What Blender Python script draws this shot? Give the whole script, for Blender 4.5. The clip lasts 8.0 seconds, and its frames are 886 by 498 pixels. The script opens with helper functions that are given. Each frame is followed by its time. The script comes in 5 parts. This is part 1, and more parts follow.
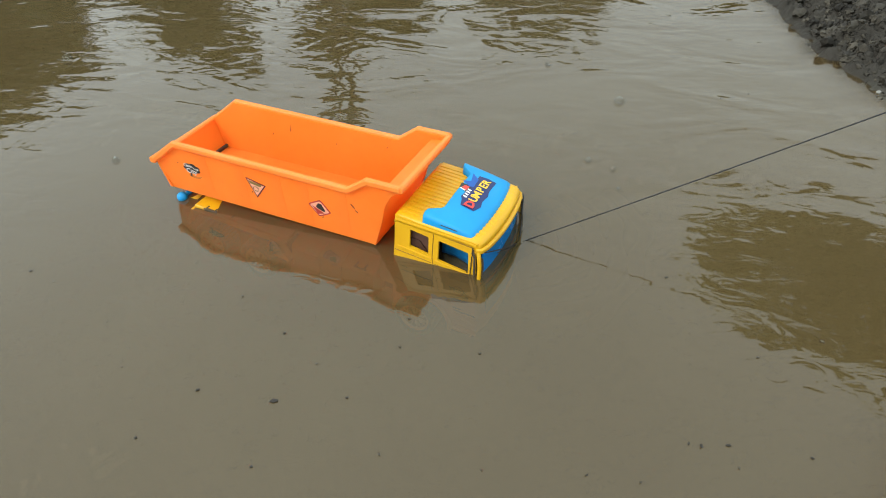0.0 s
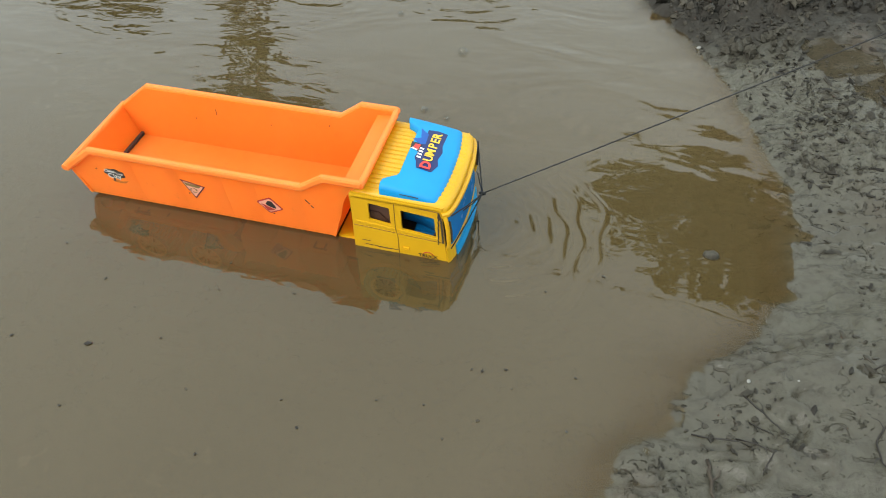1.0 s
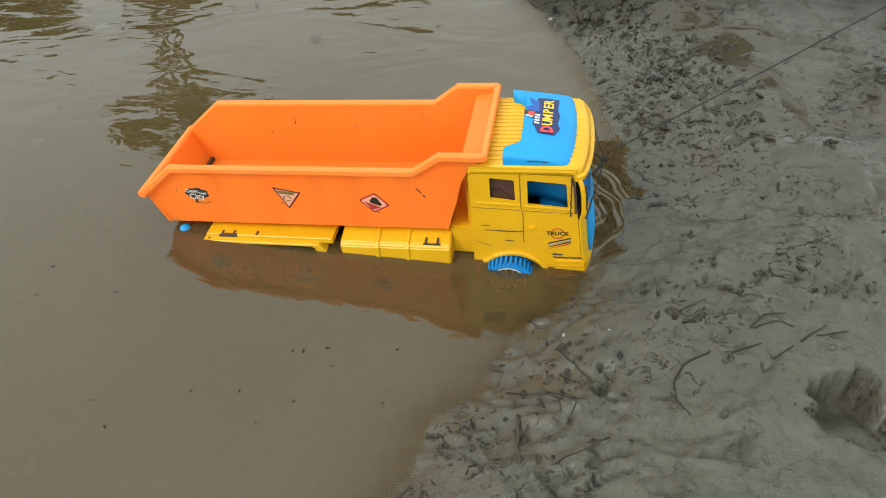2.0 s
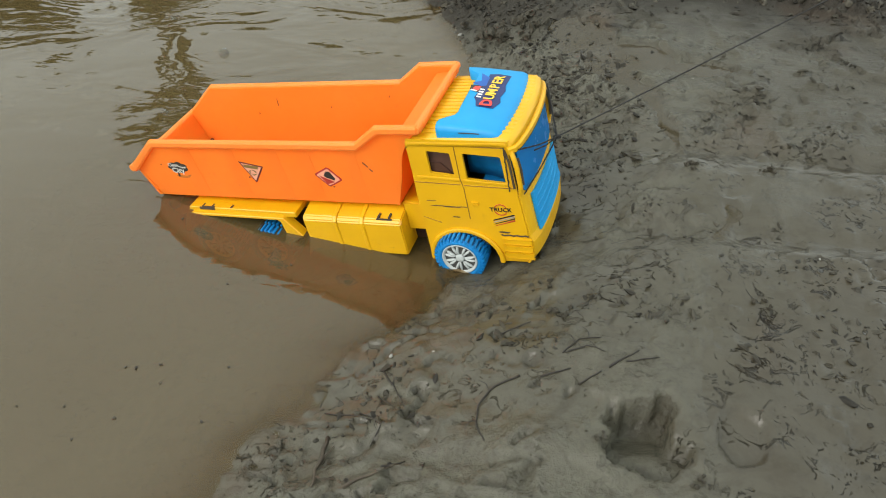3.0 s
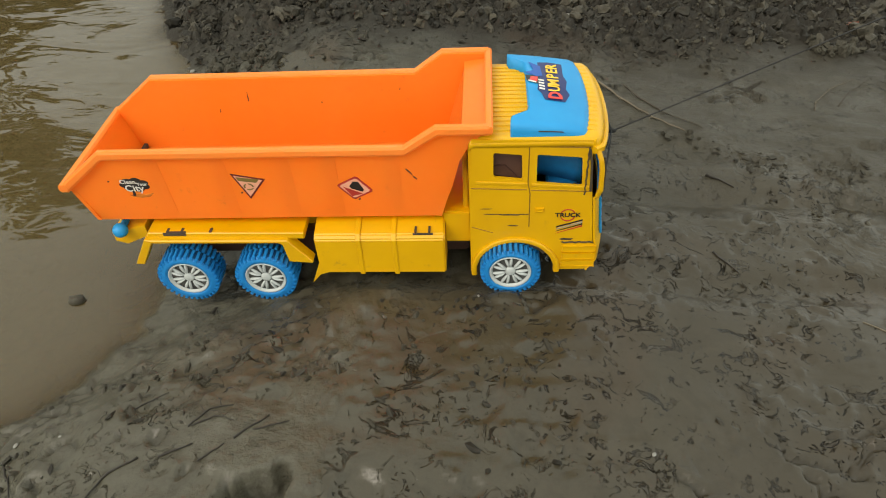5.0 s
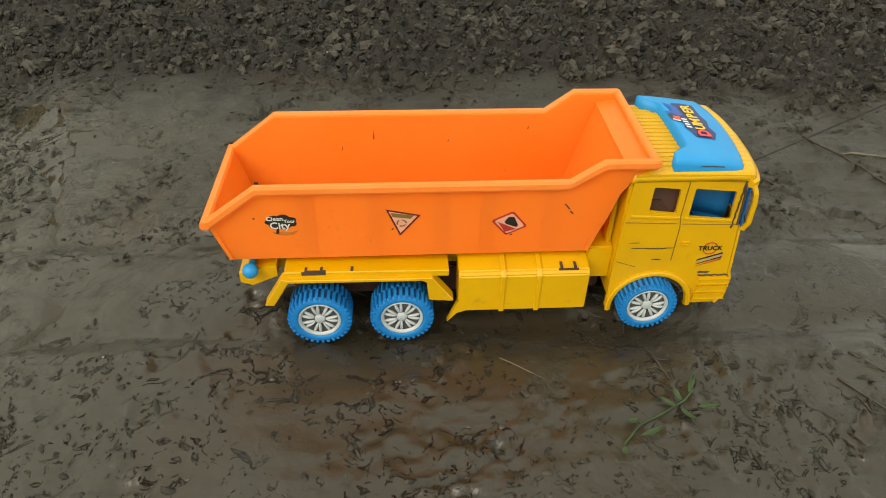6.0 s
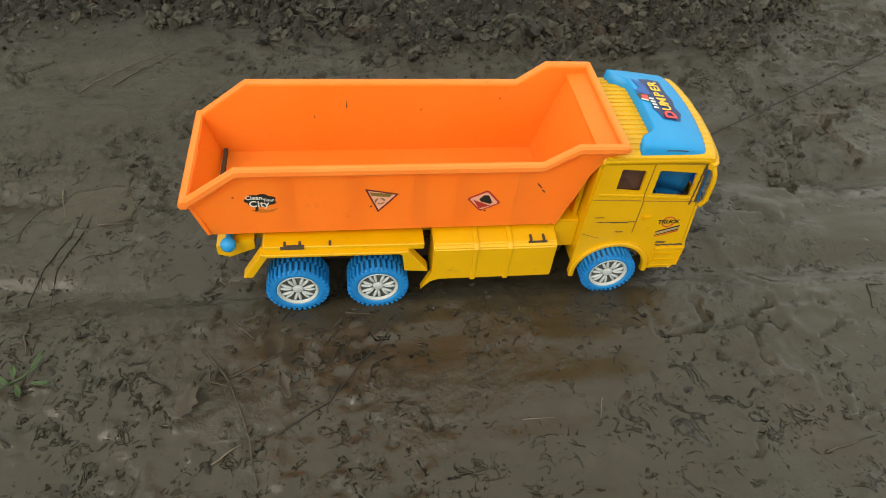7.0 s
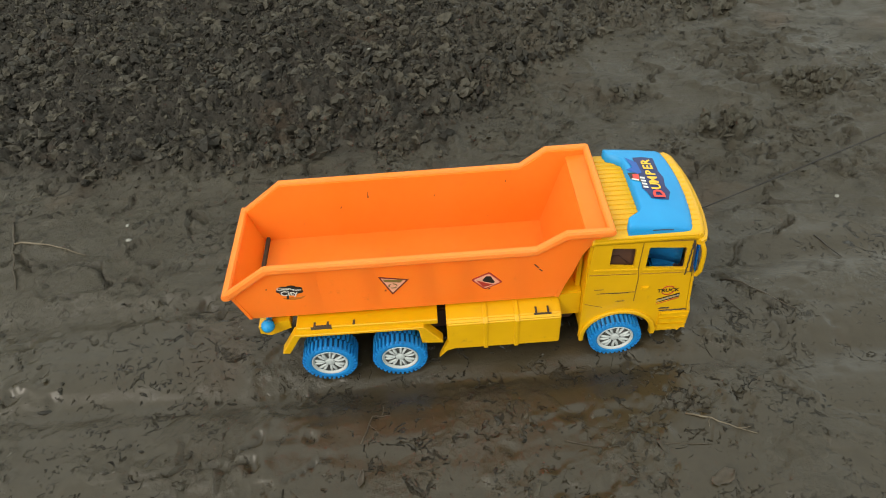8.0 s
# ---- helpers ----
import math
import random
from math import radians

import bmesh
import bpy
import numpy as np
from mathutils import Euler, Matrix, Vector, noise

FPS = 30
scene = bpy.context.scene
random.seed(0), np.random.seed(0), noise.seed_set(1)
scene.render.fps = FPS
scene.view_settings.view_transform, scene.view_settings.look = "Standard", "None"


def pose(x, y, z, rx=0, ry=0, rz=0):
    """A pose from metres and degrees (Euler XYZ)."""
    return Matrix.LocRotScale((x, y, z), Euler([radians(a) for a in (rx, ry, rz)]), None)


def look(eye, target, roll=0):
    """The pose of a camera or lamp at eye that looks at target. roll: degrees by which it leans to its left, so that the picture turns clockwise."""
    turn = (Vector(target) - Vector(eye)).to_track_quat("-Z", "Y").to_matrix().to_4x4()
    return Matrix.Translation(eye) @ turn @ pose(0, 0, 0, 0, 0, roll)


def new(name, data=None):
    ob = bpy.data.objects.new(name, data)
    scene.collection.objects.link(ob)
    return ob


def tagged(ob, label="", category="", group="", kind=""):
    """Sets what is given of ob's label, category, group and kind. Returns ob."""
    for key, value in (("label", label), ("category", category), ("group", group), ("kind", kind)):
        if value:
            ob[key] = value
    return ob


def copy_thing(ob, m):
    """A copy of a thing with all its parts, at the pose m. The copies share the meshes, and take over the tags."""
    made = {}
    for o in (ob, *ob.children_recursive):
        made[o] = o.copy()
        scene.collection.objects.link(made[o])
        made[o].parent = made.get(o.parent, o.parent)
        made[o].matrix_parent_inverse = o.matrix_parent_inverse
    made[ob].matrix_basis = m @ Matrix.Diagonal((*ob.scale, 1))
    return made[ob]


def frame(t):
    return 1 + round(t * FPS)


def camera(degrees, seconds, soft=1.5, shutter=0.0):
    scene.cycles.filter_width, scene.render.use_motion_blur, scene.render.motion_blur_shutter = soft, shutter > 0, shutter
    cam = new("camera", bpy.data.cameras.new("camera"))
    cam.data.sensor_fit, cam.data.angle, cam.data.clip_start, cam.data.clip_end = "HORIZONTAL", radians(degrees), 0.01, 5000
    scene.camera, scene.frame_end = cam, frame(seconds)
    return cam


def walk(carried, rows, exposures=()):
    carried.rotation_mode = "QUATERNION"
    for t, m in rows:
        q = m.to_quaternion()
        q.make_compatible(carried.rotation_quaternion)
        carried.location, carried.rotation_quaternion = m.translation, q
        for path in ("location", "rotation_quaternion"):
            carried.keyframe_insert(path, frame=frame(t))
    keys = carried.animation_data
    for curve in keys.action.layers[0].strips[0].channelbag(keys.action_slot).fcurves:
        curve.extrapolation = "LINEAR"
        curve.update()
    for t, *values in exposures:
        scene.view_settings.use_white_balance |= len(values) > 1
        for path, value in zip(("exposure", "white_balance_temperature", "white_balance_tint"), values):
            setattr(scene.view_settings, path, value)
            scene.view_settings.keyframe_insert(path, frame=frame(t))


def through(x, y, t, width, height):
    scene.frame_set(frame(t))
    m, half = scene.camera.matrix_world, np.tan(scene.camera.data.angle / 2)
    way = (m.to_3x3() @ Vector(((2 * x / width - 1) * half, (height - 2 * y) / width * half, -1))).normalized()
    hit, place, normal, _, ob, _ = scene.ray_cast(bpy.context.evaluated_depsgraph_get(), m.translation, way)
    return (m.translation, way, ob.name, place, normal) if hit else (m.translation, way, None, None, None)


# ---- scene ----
cam = camera(65.88, 8.0, soft=1.0)
PATH = [
    (0, pose(-0.5555, -0.6166, 0.5071, 49.58, 4.23, 20.73)),
    (0.5, pose(-0.4461, -0.5686, 0.4900, 48.23, 3.28, 19.21)),
    (1, pose(-0.4381, -0.6118, 0.5266, 45.05, 0.29, 15.68)),
    (1.2, pose(-0.4129, -0.6120, 0.5241, 45.25, 0.49, 15.56)),
    (2.3, pose(-0.2527, -0.5828, 0.4878, 45.05, 1.53, 8.63)),
    (2.5, pose(-0.2113, -0.5755, 0.4810, 45.32, 1.77, 9.54)),
    (3, pose(-0.1458, -0.5570, 0.5055, 45.69, 1.62, 10.94)),
    (3.5, pose(-0.1307, -0.5123, 0.5284, 46.35, 1.04, 4.67)),
    (4, pose(-0.0756, -0.4908, 0.5269, 47.15, 1.64, 3.82)),
    (4.2, pose(-0.0296, -0.4892, 0.5238, 48.16, 0.95, 4.05)),
    (5.3, pose(0.1105, -0.4866, 0.5091, 46.44, -0.78, 0.02)),
    (5.5, pose(0.1612, -0.4820, 0.5137, 46.72, -0.03, -1.06)),
    (6, pose(0.3747, -0.4642, 0.5189, 48.85, 0.12, -2.36)),
    (6.5, pose(0.6452, -0.4725, 0.5358, 46.85, -0.50, -3.69)),
    (7, pose(0.8843, -0.4686, 0.5571, 42.60, -2.39, -6.12)),
    (7.5, pose(1.2260, -0.4476, 0.5541, 45.39, 2.27, -4.87)),
    (8, pose(1.4957, -0.4424, 0.6281, 45.02, 5.33, -2.73)),
]
# the picture warms and darkens a little once the camera leaves the bright water
walk(cam, PATH, [(0, 0.24, 6250, 10), (1.2, 0.22, 6250, 10), (2.5, 0.12, 6450, 10), (3, 0.16, 6550, 10), (3.5, -0.02, 6900, 10), (5.5, -0.08, 7150, 10), (7, -0.06, 7100, 10), (8, -0.01, 6900, 10)])

# seconds, place of the truck, its roll, pitch and yaw, and the lift of its tipping bed
TRUCK = [
    (0, -1.0105, -0.0287, -0.0864, -3.08, 6.97, -4.54, 4.51),
    (0.5, -0.8708, -0.0302, -0.0874, -2.68, 7.18, 2.36, 4.34),
    (1, -0.8301, -0.0625, -0.0731, 3.23, 0.71, 1.25, 0.35),
    (1.2, -0.7516, -0.0613, -0.0749, -0.64, -0.34, 0.86, 0.23),
    (2.3, -0.4878, -0.0418, -0.0539, -1.79, -5.76, 0.34, 0.00),
    (2.5, -0.4825, -0.0182, -0.0553, 1.84, -6.16, -3.08, 0.00),
    (3, -0.4031, 0.0137, -0.0441, -1.38, -10.05, -6.83, 0.00),
    (3.5, -0.3108, 0.0115, -0.0269, 1.39, -16.27, -3.87, 0.00),
    (4, -0.1928, 0.0081, 0.0093, 2.90, -18.87, -0.86, 0.00),
    (4.2, -0.1510, 0.0028, 0.0175, 1.24, -13.58, -0.46, 0.00),
    (4.75, -0.0765, 0.0130, 0.0335, 0.40, -7.00, -0.90, 0.00),
    (5.3, 0.0000, 0.0236, 0.0450, -0.47, -0.08, -0.60, 0.00),
    (5.5, 0.0940, 0.0202, 0.0488, -0.81, 1.00, -0.28, 0.00),
    (6, 0.3900, 0.0297, 0.0455, -2.36, 1.18, 0.87, 0.00),
    (6.5, 0.6419, 0.0381, 0.0410, -2.59, 2.12, 1.12, 0.00),
    (7, 0.9227, 0.0110, 0.0408, -0.38, 2.29, 0.82, 0.00),
    (7.5, 1.1982, 0.0322, 0.0344, -1.58, 2.58, 2.45, 0.00),
    (8, 1.4541, 0.0575, 0.0328, 0.74, 2.42, 0.19, 0.00),
]

# ---- light ----
world = bpy.data.worlds.new("overcast_sky")
scene.world = world
world.use_nodes = True
wn = world.node_tree.nodes
sky = wn.new("ShaderNodeTexSky")
sky.sky_type = "NISHITA"
sky.sun_disc = False
sky.sun_elevation, sky.sun_rotation = radians(44), radians(228)
sky.dust_density, sky.air_density, sky.ozone_density = 6.0, 1.0, 1.0
# an even bright cloud cover veils most of the clear sky
veil = wn.new("ShaderNodeMix")
veil.data_type = "RGBA"
veil.inputs[0].default_value = 0.88
veil.inputs[7].default_value = (12.6, 13.9, 13.5, 1)
world.node_tree.links.new(sky.outputs["Color"], veil.inputs[6])
world.node_tree.links.new(veil.outputs[2], wn["Background"].inputs["Color"])
wn["Background"].inputs["Strength"].default_value = 0.12
sun_data = bpy.data.lights.new("sun", "SUN")
sun_data.energy, sun_data.angle, sun_data.color = 1.75, radians(30), (1.0, 0.96, 0.9)
sun = new("sun", sun_data)
sun.matrix_world = look((-2.2, -2.0, 2.9), (0, 0, 0))
scene.view_settings.exposure = 0.0


# ---- materials ----
class Nodes:
    """Builds a node material."""

    def __init__(self, name):
        self.mat = bpy.data.materials.new(name)
        self.mat.use_nodes = True
        self.tree = self.mat.node_tree
        self.bsdf = self.tree.nodes["Principled BSDF"]
        self.where = self.add("ShaderNodeTexCoord").outputs["Object"]

    def add(self, kind, **inputs):
        node = self.tree.nodes.new(kind)
        for key, value in inputs.items():
            self.put(node.inputs[key.replace("_", " ")], value)
        return node

    def put(self, socket, value):
        if isinstance(value, bpy.types.NodeSocket):
            self.tree.links.new(value, socket)
        elif isinstance(value, tuple) and socket.type == "RGBA":
            socket.default_value = (*value[:3], 1)
        else:
            socket.default_value = value

    def noise(self, scale, detail=4.0, rough=0.55, distort=0.0, at=None):
        n = self.add("ShaderNodeTexNoise", Scale=scale, Detail=detail, Roughness=rough, Distortion=distort)
        self.put(n.inputs["Vector"], at or self.where)
        return n.outputs["Fac"]

    def ramp(self, fac, *stops):
        n = self.add("ShaderNodeValToRGB")
        self.put(n.inputs["Fac"], fac)
        while len(n.color_ramp.elements) < len(stops):
            n.color_ramp.elements.new(0.5)
        for e, (at, col) in zip(n.color_ramp.elements, stops):
            e.position = at
            e.color = (*col, 1) if not isinstance(col, (int, float)) else (col, col, col, 1)
        return n.outputs["Color"]

    def mix(self, fac, a, b, kind="MIX"):
        n = self.tree.nodes.new("ShaderNodeMix")
        n.data_type, n.blend_type = "RGBA", kind
        for i, value in ((0, fac), (6, a), (7, b)):
            self.put(n.inputs[i], value)
        return n.outputs[2]

    def math(self, op, a, b=0.0):
        n = self.tree.nodes.new("ShaderNodeMath")
        n.operation = op
        self.put(n.inputs[0], a), self.put(n.inputs[1], b)
        return n.outputs[0]

    def bump(self, height, strength, distance, under=None):
        n = self.add("ShaderNodeBump", Strength=strength, Distance=distance, Height=height)
        if under:
            self.put(n.inputs["Normal"], under)
        return n.outputs["Normal"]

    def done(self, **inputs):
        for key, value in inputs.items():
            self.put(self.bsdf.inputs[key.replace("_", " ")], value)
        return self.mat


def moulded_plastic(name, colour, pale, rough=0.36, through=0.0, glow=None):
    """Thin toy plastic: slightly uneven colour, scuffs, mud film and faint mould waviness."""
    n = Nodes(name)
    tone = n.ramp(n.noise(18, 3), (0.3, 0.0), (0.75, 1.0))
    col = n.mix(tone, colour, pale)
    dirt = n.ramp(n.noise(95, 6, 0.7), (0.60, 0.0), (0.74, 1.0))
    patch = n.ramp(n.noise(14, 4, 0.6), (0.45, 0.0), (0.68, 0.5))
    col = n.mix(n.math("MULTIPLY", dirt, patch), col, (0.10, 0.075, 0.045))
    rgh = n.math("ADD", n.math("MULTIPLY", n.noise(60, 5), 0.22), rough - 0.11)
    nrm = n.bump(n.noise(45, 3), 0.12, 0.002)
    n.done(Base_Color=col, Roughness=rgh, Normal=nrm, IOR=1.48)
    if through:
        lit = n.add("ShaderNodeBsdfTranslucent", Color=col if glow is None else glow)
        both = n.add("ShaderNodeMixShader", Fac=through)
        n.put(both.inputs[1], n.bsdf.outputs[0]), n.put(both.inputs[2], lit.outputs[0])
        n.put(n.tree.nodes["Material Output"].inputs["Surface"], both.outputs[0])
    return n.mat


def mud_material():
    n = Nodes("wet_mud")
    split = n.add("ShaderNodeSeparateXYZ", Vector=n.where)
    # pale wet silt by the water, giving way to darker soil along the track
    along = n.math("ADD", split.outputs["X"], n.math("MULTIPLY", n.math("SUBTRACT", n.noise(4.5, 4, 0.6, 0.4), 0.5), 0.5))
    soil = n.ramp(n.math("ADD", n.math("MULTIPLY", along, 0.8), 0.35), (0.22, 0.0), (0.60, 1.0))
    # the paler silt tone also carries some of the sky's sheen
    col = n.mix(soil, (0.084, 0.079, 0.057), (0.037, 0.030, 0.0180))
    broad = n.noise(13, 5, 0.62, 0.5)
    col = n.mix(n.ramp(broad, (0.36, 0.0), (0.66, 0.55)), col, n.mix(0.5, col, (0.062, 0.054, 0.040)))
    fine = n.noise(85, 6, 0.7)
    col = n.mix(n.ramp(fine, (0.50, 0.0), (0.76, 0.45)), col, (0.016, 0.012, 0.008))
    # smears of paler and darker silt left by the wheels and by running water
    smear = n.noise(21, 5, 0.6, 1.6)
    col = n.mix(n.ramp(smear, (0.34, 0.45), (0.50, 0.0)), col, (0.030, 0.024, 0.014))
    col = n.mix(n.ramp(smear, (0.56, 0.0), (0.72, 0.22)), col, (0.085, 0.073, 0.051))
    # small torn bits in clusters, with the shade of their pits in the colour
    patch = n.ramp(n.noise(7.5, 4, 0.62, 0.3), (0.46, 0.0), (0.62, 1.0))
    knots = n.ramp(n.noise(30, 3, 0.55, 0.5), (0.48, 0.0), (0.60, 1.0))
    fleck = n.ramp(n.noise(78, 5, 0.62, 1.6), (0.575, 0.0), (0.620, 1.0))
    tear = n.ramp(n.noise(36, 6, 0.68, 1.4), (0.600, 0.0), (0.640, 1.0))
    pits = n.math("MAXIMUM", n.math("MULTIPLY", n.math("MULTIPLY", fleck, knots), n.math("ADD", n.math("MULTIPLY", patch, 0.75), 0.25)), n.math("MULTIPLY", tear, patch))
    pits = n.math("MULTIPLY", pits, n.math("ADD", n.math("MULTIPLY", soil, 0.45), 0.55))
    col = n.mix(n.math("MULTIPLY", pits, 0.85), col, (0.010, 0.0075, 0.0045))
    # mud toned darker with x, standing in for the lens's falloff
    farther = n.ramp(n.math("MULTIPLY", split.outputs["X"], 0.5), (0.15, 0.0), (0.8, 0.45))
    col = n.mix(farther, col, n.mix(1.0, col, (0.72, 0.70, 0.66), "MULTIPLY"))
    # dark crumbled soil behind the track
    back = n.math("ADD", split.outputs["Y"], n.math("MULTIPLY", n.math("SUBTRACT", n.noise(9, 4, 0.6), 0.5), 0.25))
    tilled = n.math("MULTIPLY", n.ramp(back, (0.34, 0.0), (0.46, 1.0)), n.ramp(n.math("MULTIPLY", split.outputs["X"], 0.5), (0.72, 1.0), (0.82, 0.0)))
    col = n.mix(n.math("MULTIPLY", tilled, 0.85), col, (0.015, 0.0115, 0.0075))
    rust = n.ramp(n.noise(7, 3, 0.5, 0.3), (0.60, 0.0), (0.74, 0.35))
    col = n.mix(rust, col, (0.060, 0.032, 0.014))
    wet = n.ramp(n.noise(16, 5, 0.62, 0.4), (0.36, 0.07), (0.62, 0.30))
    damp = n.ramp(n.noise(12, 5, 0.62, 0.6), (0.34, 0.24), (0.60, 0.58))
    rgh = n.mix(soil, wet, damp)
    # a wet film squeezed up along the wheel track
    side = n.math("ABSOLUTE", n.math("ADD", n.math("ADD", split.outputs["Y"], 0.10), n.math("MULTIPLY", n.math("SUBTRACT", n.noise(5, 4, 0.6), 0.5), 0.3)))
    film = n.math("MULTIPLY", n.ramp(side, (0.17, 1.0), (0.30, 0.0)), n.ramp(n.noise(8, 4, 0.6, 0.5), (0.36, 0.30), (0.50, 1.0)))
    rgh = n.mix(tilled, rgh, (0.75, 0.75, 0.75))
    rgh = n.mix(film, rgh, n.ramp(n.noise(40, 3), (0.4, 0.05), (0.6, 0.13)))
    col = n.mix(n.math("MULTIPLY", film, 0.38), col, (0.030, 0.022, 0.012))
    still = n.math("SUBTRACT", 1.0, n.math("MULTIPLY", film, 0.82))
    nrm = n.bump(n.math("MULTIPLY", n.noise(260, 5, 0.75), still), 0.70, 0.0025)
    nrm = n.bump(n.math("MULTIPLY", n.noise(60, 6, 0.66), still), 0.80, 0.006, nrm)
    nrm = n.bump(n.math("MULTIPLY", pits, -1.0), 1.0, 0.006, nrm)
    return n.done(Base_Color=col, Roughness=rgh, Normal=nrm, IOR=1.42)


def clod_material(name, dark, pale):
    n = Nodes(name)
    island = n.add("ShaderNodeNewGeometry").outputs["Random Per Island"]
    col = n.mix(n.ramp(island, (0.0, 0.0), (1.0, 1.0)), dark, pale)
    col = n.mix(n.ramp(n.noise(150, 5, 0.7), (0.4, 0.0), (0.7, 0.6)), col, tuple(c * 0.5 for c in dark))
    rgh = n.ramp(n.noise(60, 3), (0.35, 0.45), (0.65, 0.85))
    return n.done(Base_Color=col, Roughness=rgh, Normal=n.bump(n.noise(300, 4, 0.7), 0.5, 0.002), IOR=1.35)


def water_material():
    n = Nodes("murky_water")
    stretch = n.add("ShaderNodeMapping", Vector=n.where)
    stretch.inputs["Scale"].default_value = (1.0, 1.9, 1.0)
    stretch.inputs["Rotation"].default_value = (0, 0, radians(-14))
    at = stretch.outputs["Vector"]
    col = n.mix(n.ramp(n.noise(2.2, 3), (0.35, 0.0), (0.7, 1.0)), (0.068, 0.0485, 0.0195), (0.080, 0.0595, 0.0265))
    # breeze-ruffled away from the near shore, calm close in
    split = n.add("ShaderNodeSeparateXYZ", Vector=n.where)
    off = n.math("ADD", split.outputs["Y"], n.math("MULTIPLY", n.math("SUBTRACT", n.noise(1.6, 2), 0.5), 0.7))
    calm = n.ramp(n.math("ADD", off, 0.35), (0.25, 0.20), (0.80, 1.0))
    waves = n.math("MULTIPLY", n.noise(4.6, 2, 0.5, 1.2, at), calm)
    nrm = n.bump(waves, 0.27, 0.014)
    nrm = n.bump(n.math("MULTIPLY", n.noise(17, 1, 0.4, 0.6, at), calm), 0.05, 0.005, nrm)
    # small cat's paws that break up reflections close to the shore
    open_water = n.ramp(n.math("ADD", n.math("MULTIPLY", split.outputs["X"], -1.0), 0.2), (0.50, 0.15), (0.62, 1.0))
    paws = n.math("MULTIPLY", n.ramp(n.noise(5, 2, 0.5), (0.40, 0.25), (0.58, 1.0)), open_water)
    nrm = n.bump(n.math("MULTIPLY", n.noise(24, 2, 0.5, 0.8, at), paws), 0.11, 0.006, nrm)
    n.done(Base_Color=col, Roughness=0.012, Normal=nrm, IOR=1.56)
    depth = n.add("ShaderNodeAttribute")
    depth.attribute_name = "shallow"
    shallow = depth.outputs["Fac"]
    clear = n.add("ShaderNodeBsdfTransparent", Color=n.mix(shallow, (0.98, 0.56, 0.20), (0.97, 0.92, 0.80)))
    both = n.add("ShaderNodeMixShader", Fac=n.math("ADD", n.math("MULTIPLY", shallow, 0.55), 0.14))
    n.put(both.inputs[1], n.bsdf.outputs[0]), n.put(both.inputs[2], clear.outputs[0])
    n.put(n.tree.nodes["Material Output"].inputs["Surface"], both.outputs[0])
    return n.mat


def film_material():
    """Shallow clear brown water lying on mud."""
    n = Nodes("shallow_water")
    n.done(Base_Color=(0.062, 0.052, 0.034), Roughness=0.03, Normal=n.bump(n.noise(26, 2), 0.05, 0.004), IOR=1.40)
    clear = n.add("ShaderNodeBsdfTransparent", Color=(0.80, 0.70, 0.52, 1))
    both = n.add("ShaderNodeMixShader", Fac=0.35)
    n.put(both.inputs[1], n.bsdf.outputs[0]), n.put(both.inputs[2], clear.outputs[0])
    n.put(n.tree.nodes["Material Output"].inputs["Surface"], both.outputs[0])
    return n.mat


MUD, WATER, FILM = mud_material(), water_material(), film_material()
CLOD = clod_material("crumbled_soil", (0.011, 0.009, 0.0060), (0.066, 0.057, 0.041))
CRUMB = clod_material("dark_mud_crumbs", (0.015, 0.0125, 0.0085), (0.060, 0.053, 0.038))
ORANGE = moulded_plastic("orange_plastic", (1.0, 0.285, 0.030), (1.0, 0.325, 0.045), 0.36, 0.46, (1.0, 0.41, 0.05))
# orange paled for edge wear and for the highlight along the rim
RIM_ORANGE = moulded_plastic("worn_highlit_orange_rim", (1.0, 0.320, 0.050), (1.0, 0.365, 0.075), 0.34, 0.40, (1.0, 0.43, 0.07))
YELLOW = moulded_plastic("yellow_plastic", (0.60, 0.315, 0.003), (0.68, 0.365, 0.004), 0.38)
BLUE = moulded_plastic("blue_plastic", (0.001, 0.215, 0.50), (0.002, 0.265, 0.58), 0.5)
BLUE_SHEET = moulded_plastic("clear_blue_plastic", (0.010, 0.22, 0.56), (0.014, 0.28, 0.66), 0.25, 0.45, (0.02, 0.36, 0.85))
GREY = moulded_plastic("pale_grey_plastic", (0.36, 0.39, 0.39), (0.46, 0.485, 0.48), 0.4)


# ---- mesh helpers ----
def part(name, bm, material, parent=None, label="", smooth=False):
    """Links a bmesh as one mesh object, under a thing or a part if one is given."""
    data = bpy.data.meshes.new(name)
    if smooth:
        for f in bm.faces:
            f.smooth = True
    bm.to_mesh(data)
    bm.free()
    data.materials.append(material)
    ob = new(name, data)
    ob.parent = parent
    return tagged(ob, label)


def sheet(name, xs, ys, heights, material):
    """A grid of heights as one mesh."""
    nx, ny = len(xs), len(ys)
    gx, gy = np.meshgrid(xs, ys, indexing="ij")
    verts = np.stack([gx, gy, heights], -1).reshape(-1, 3)
    i, j = np.meshgrid(np.arange(nx - 1), np.arange(ny - 1), indexing="ij")
    a = (i * ny + j).ravel()
    faces = np.stack([a, a + ny, a + ny + 1, a + 1], 1)
    data = bpy.data.meshes.new(name)
    data.from_pydata(verts.tolist(), [], faces.tolist())
    data.polygons.foreach_set("use_smooth", [True] * len(faces))
    data.materials.append(material)
    return new(name, data)


def lattice(ix, iy, seed):
    h = (ix * 374761393 + iy * 668265263 + seed * 974634777) & 0xFFFFFFFF
    h = ((h ^ (h >> 13)) * 1274126177) & 0xFFFFFFFF
    return ((h ^ (h >> 16)) & 0xFFFF) / 65535.0 * 2 - 1


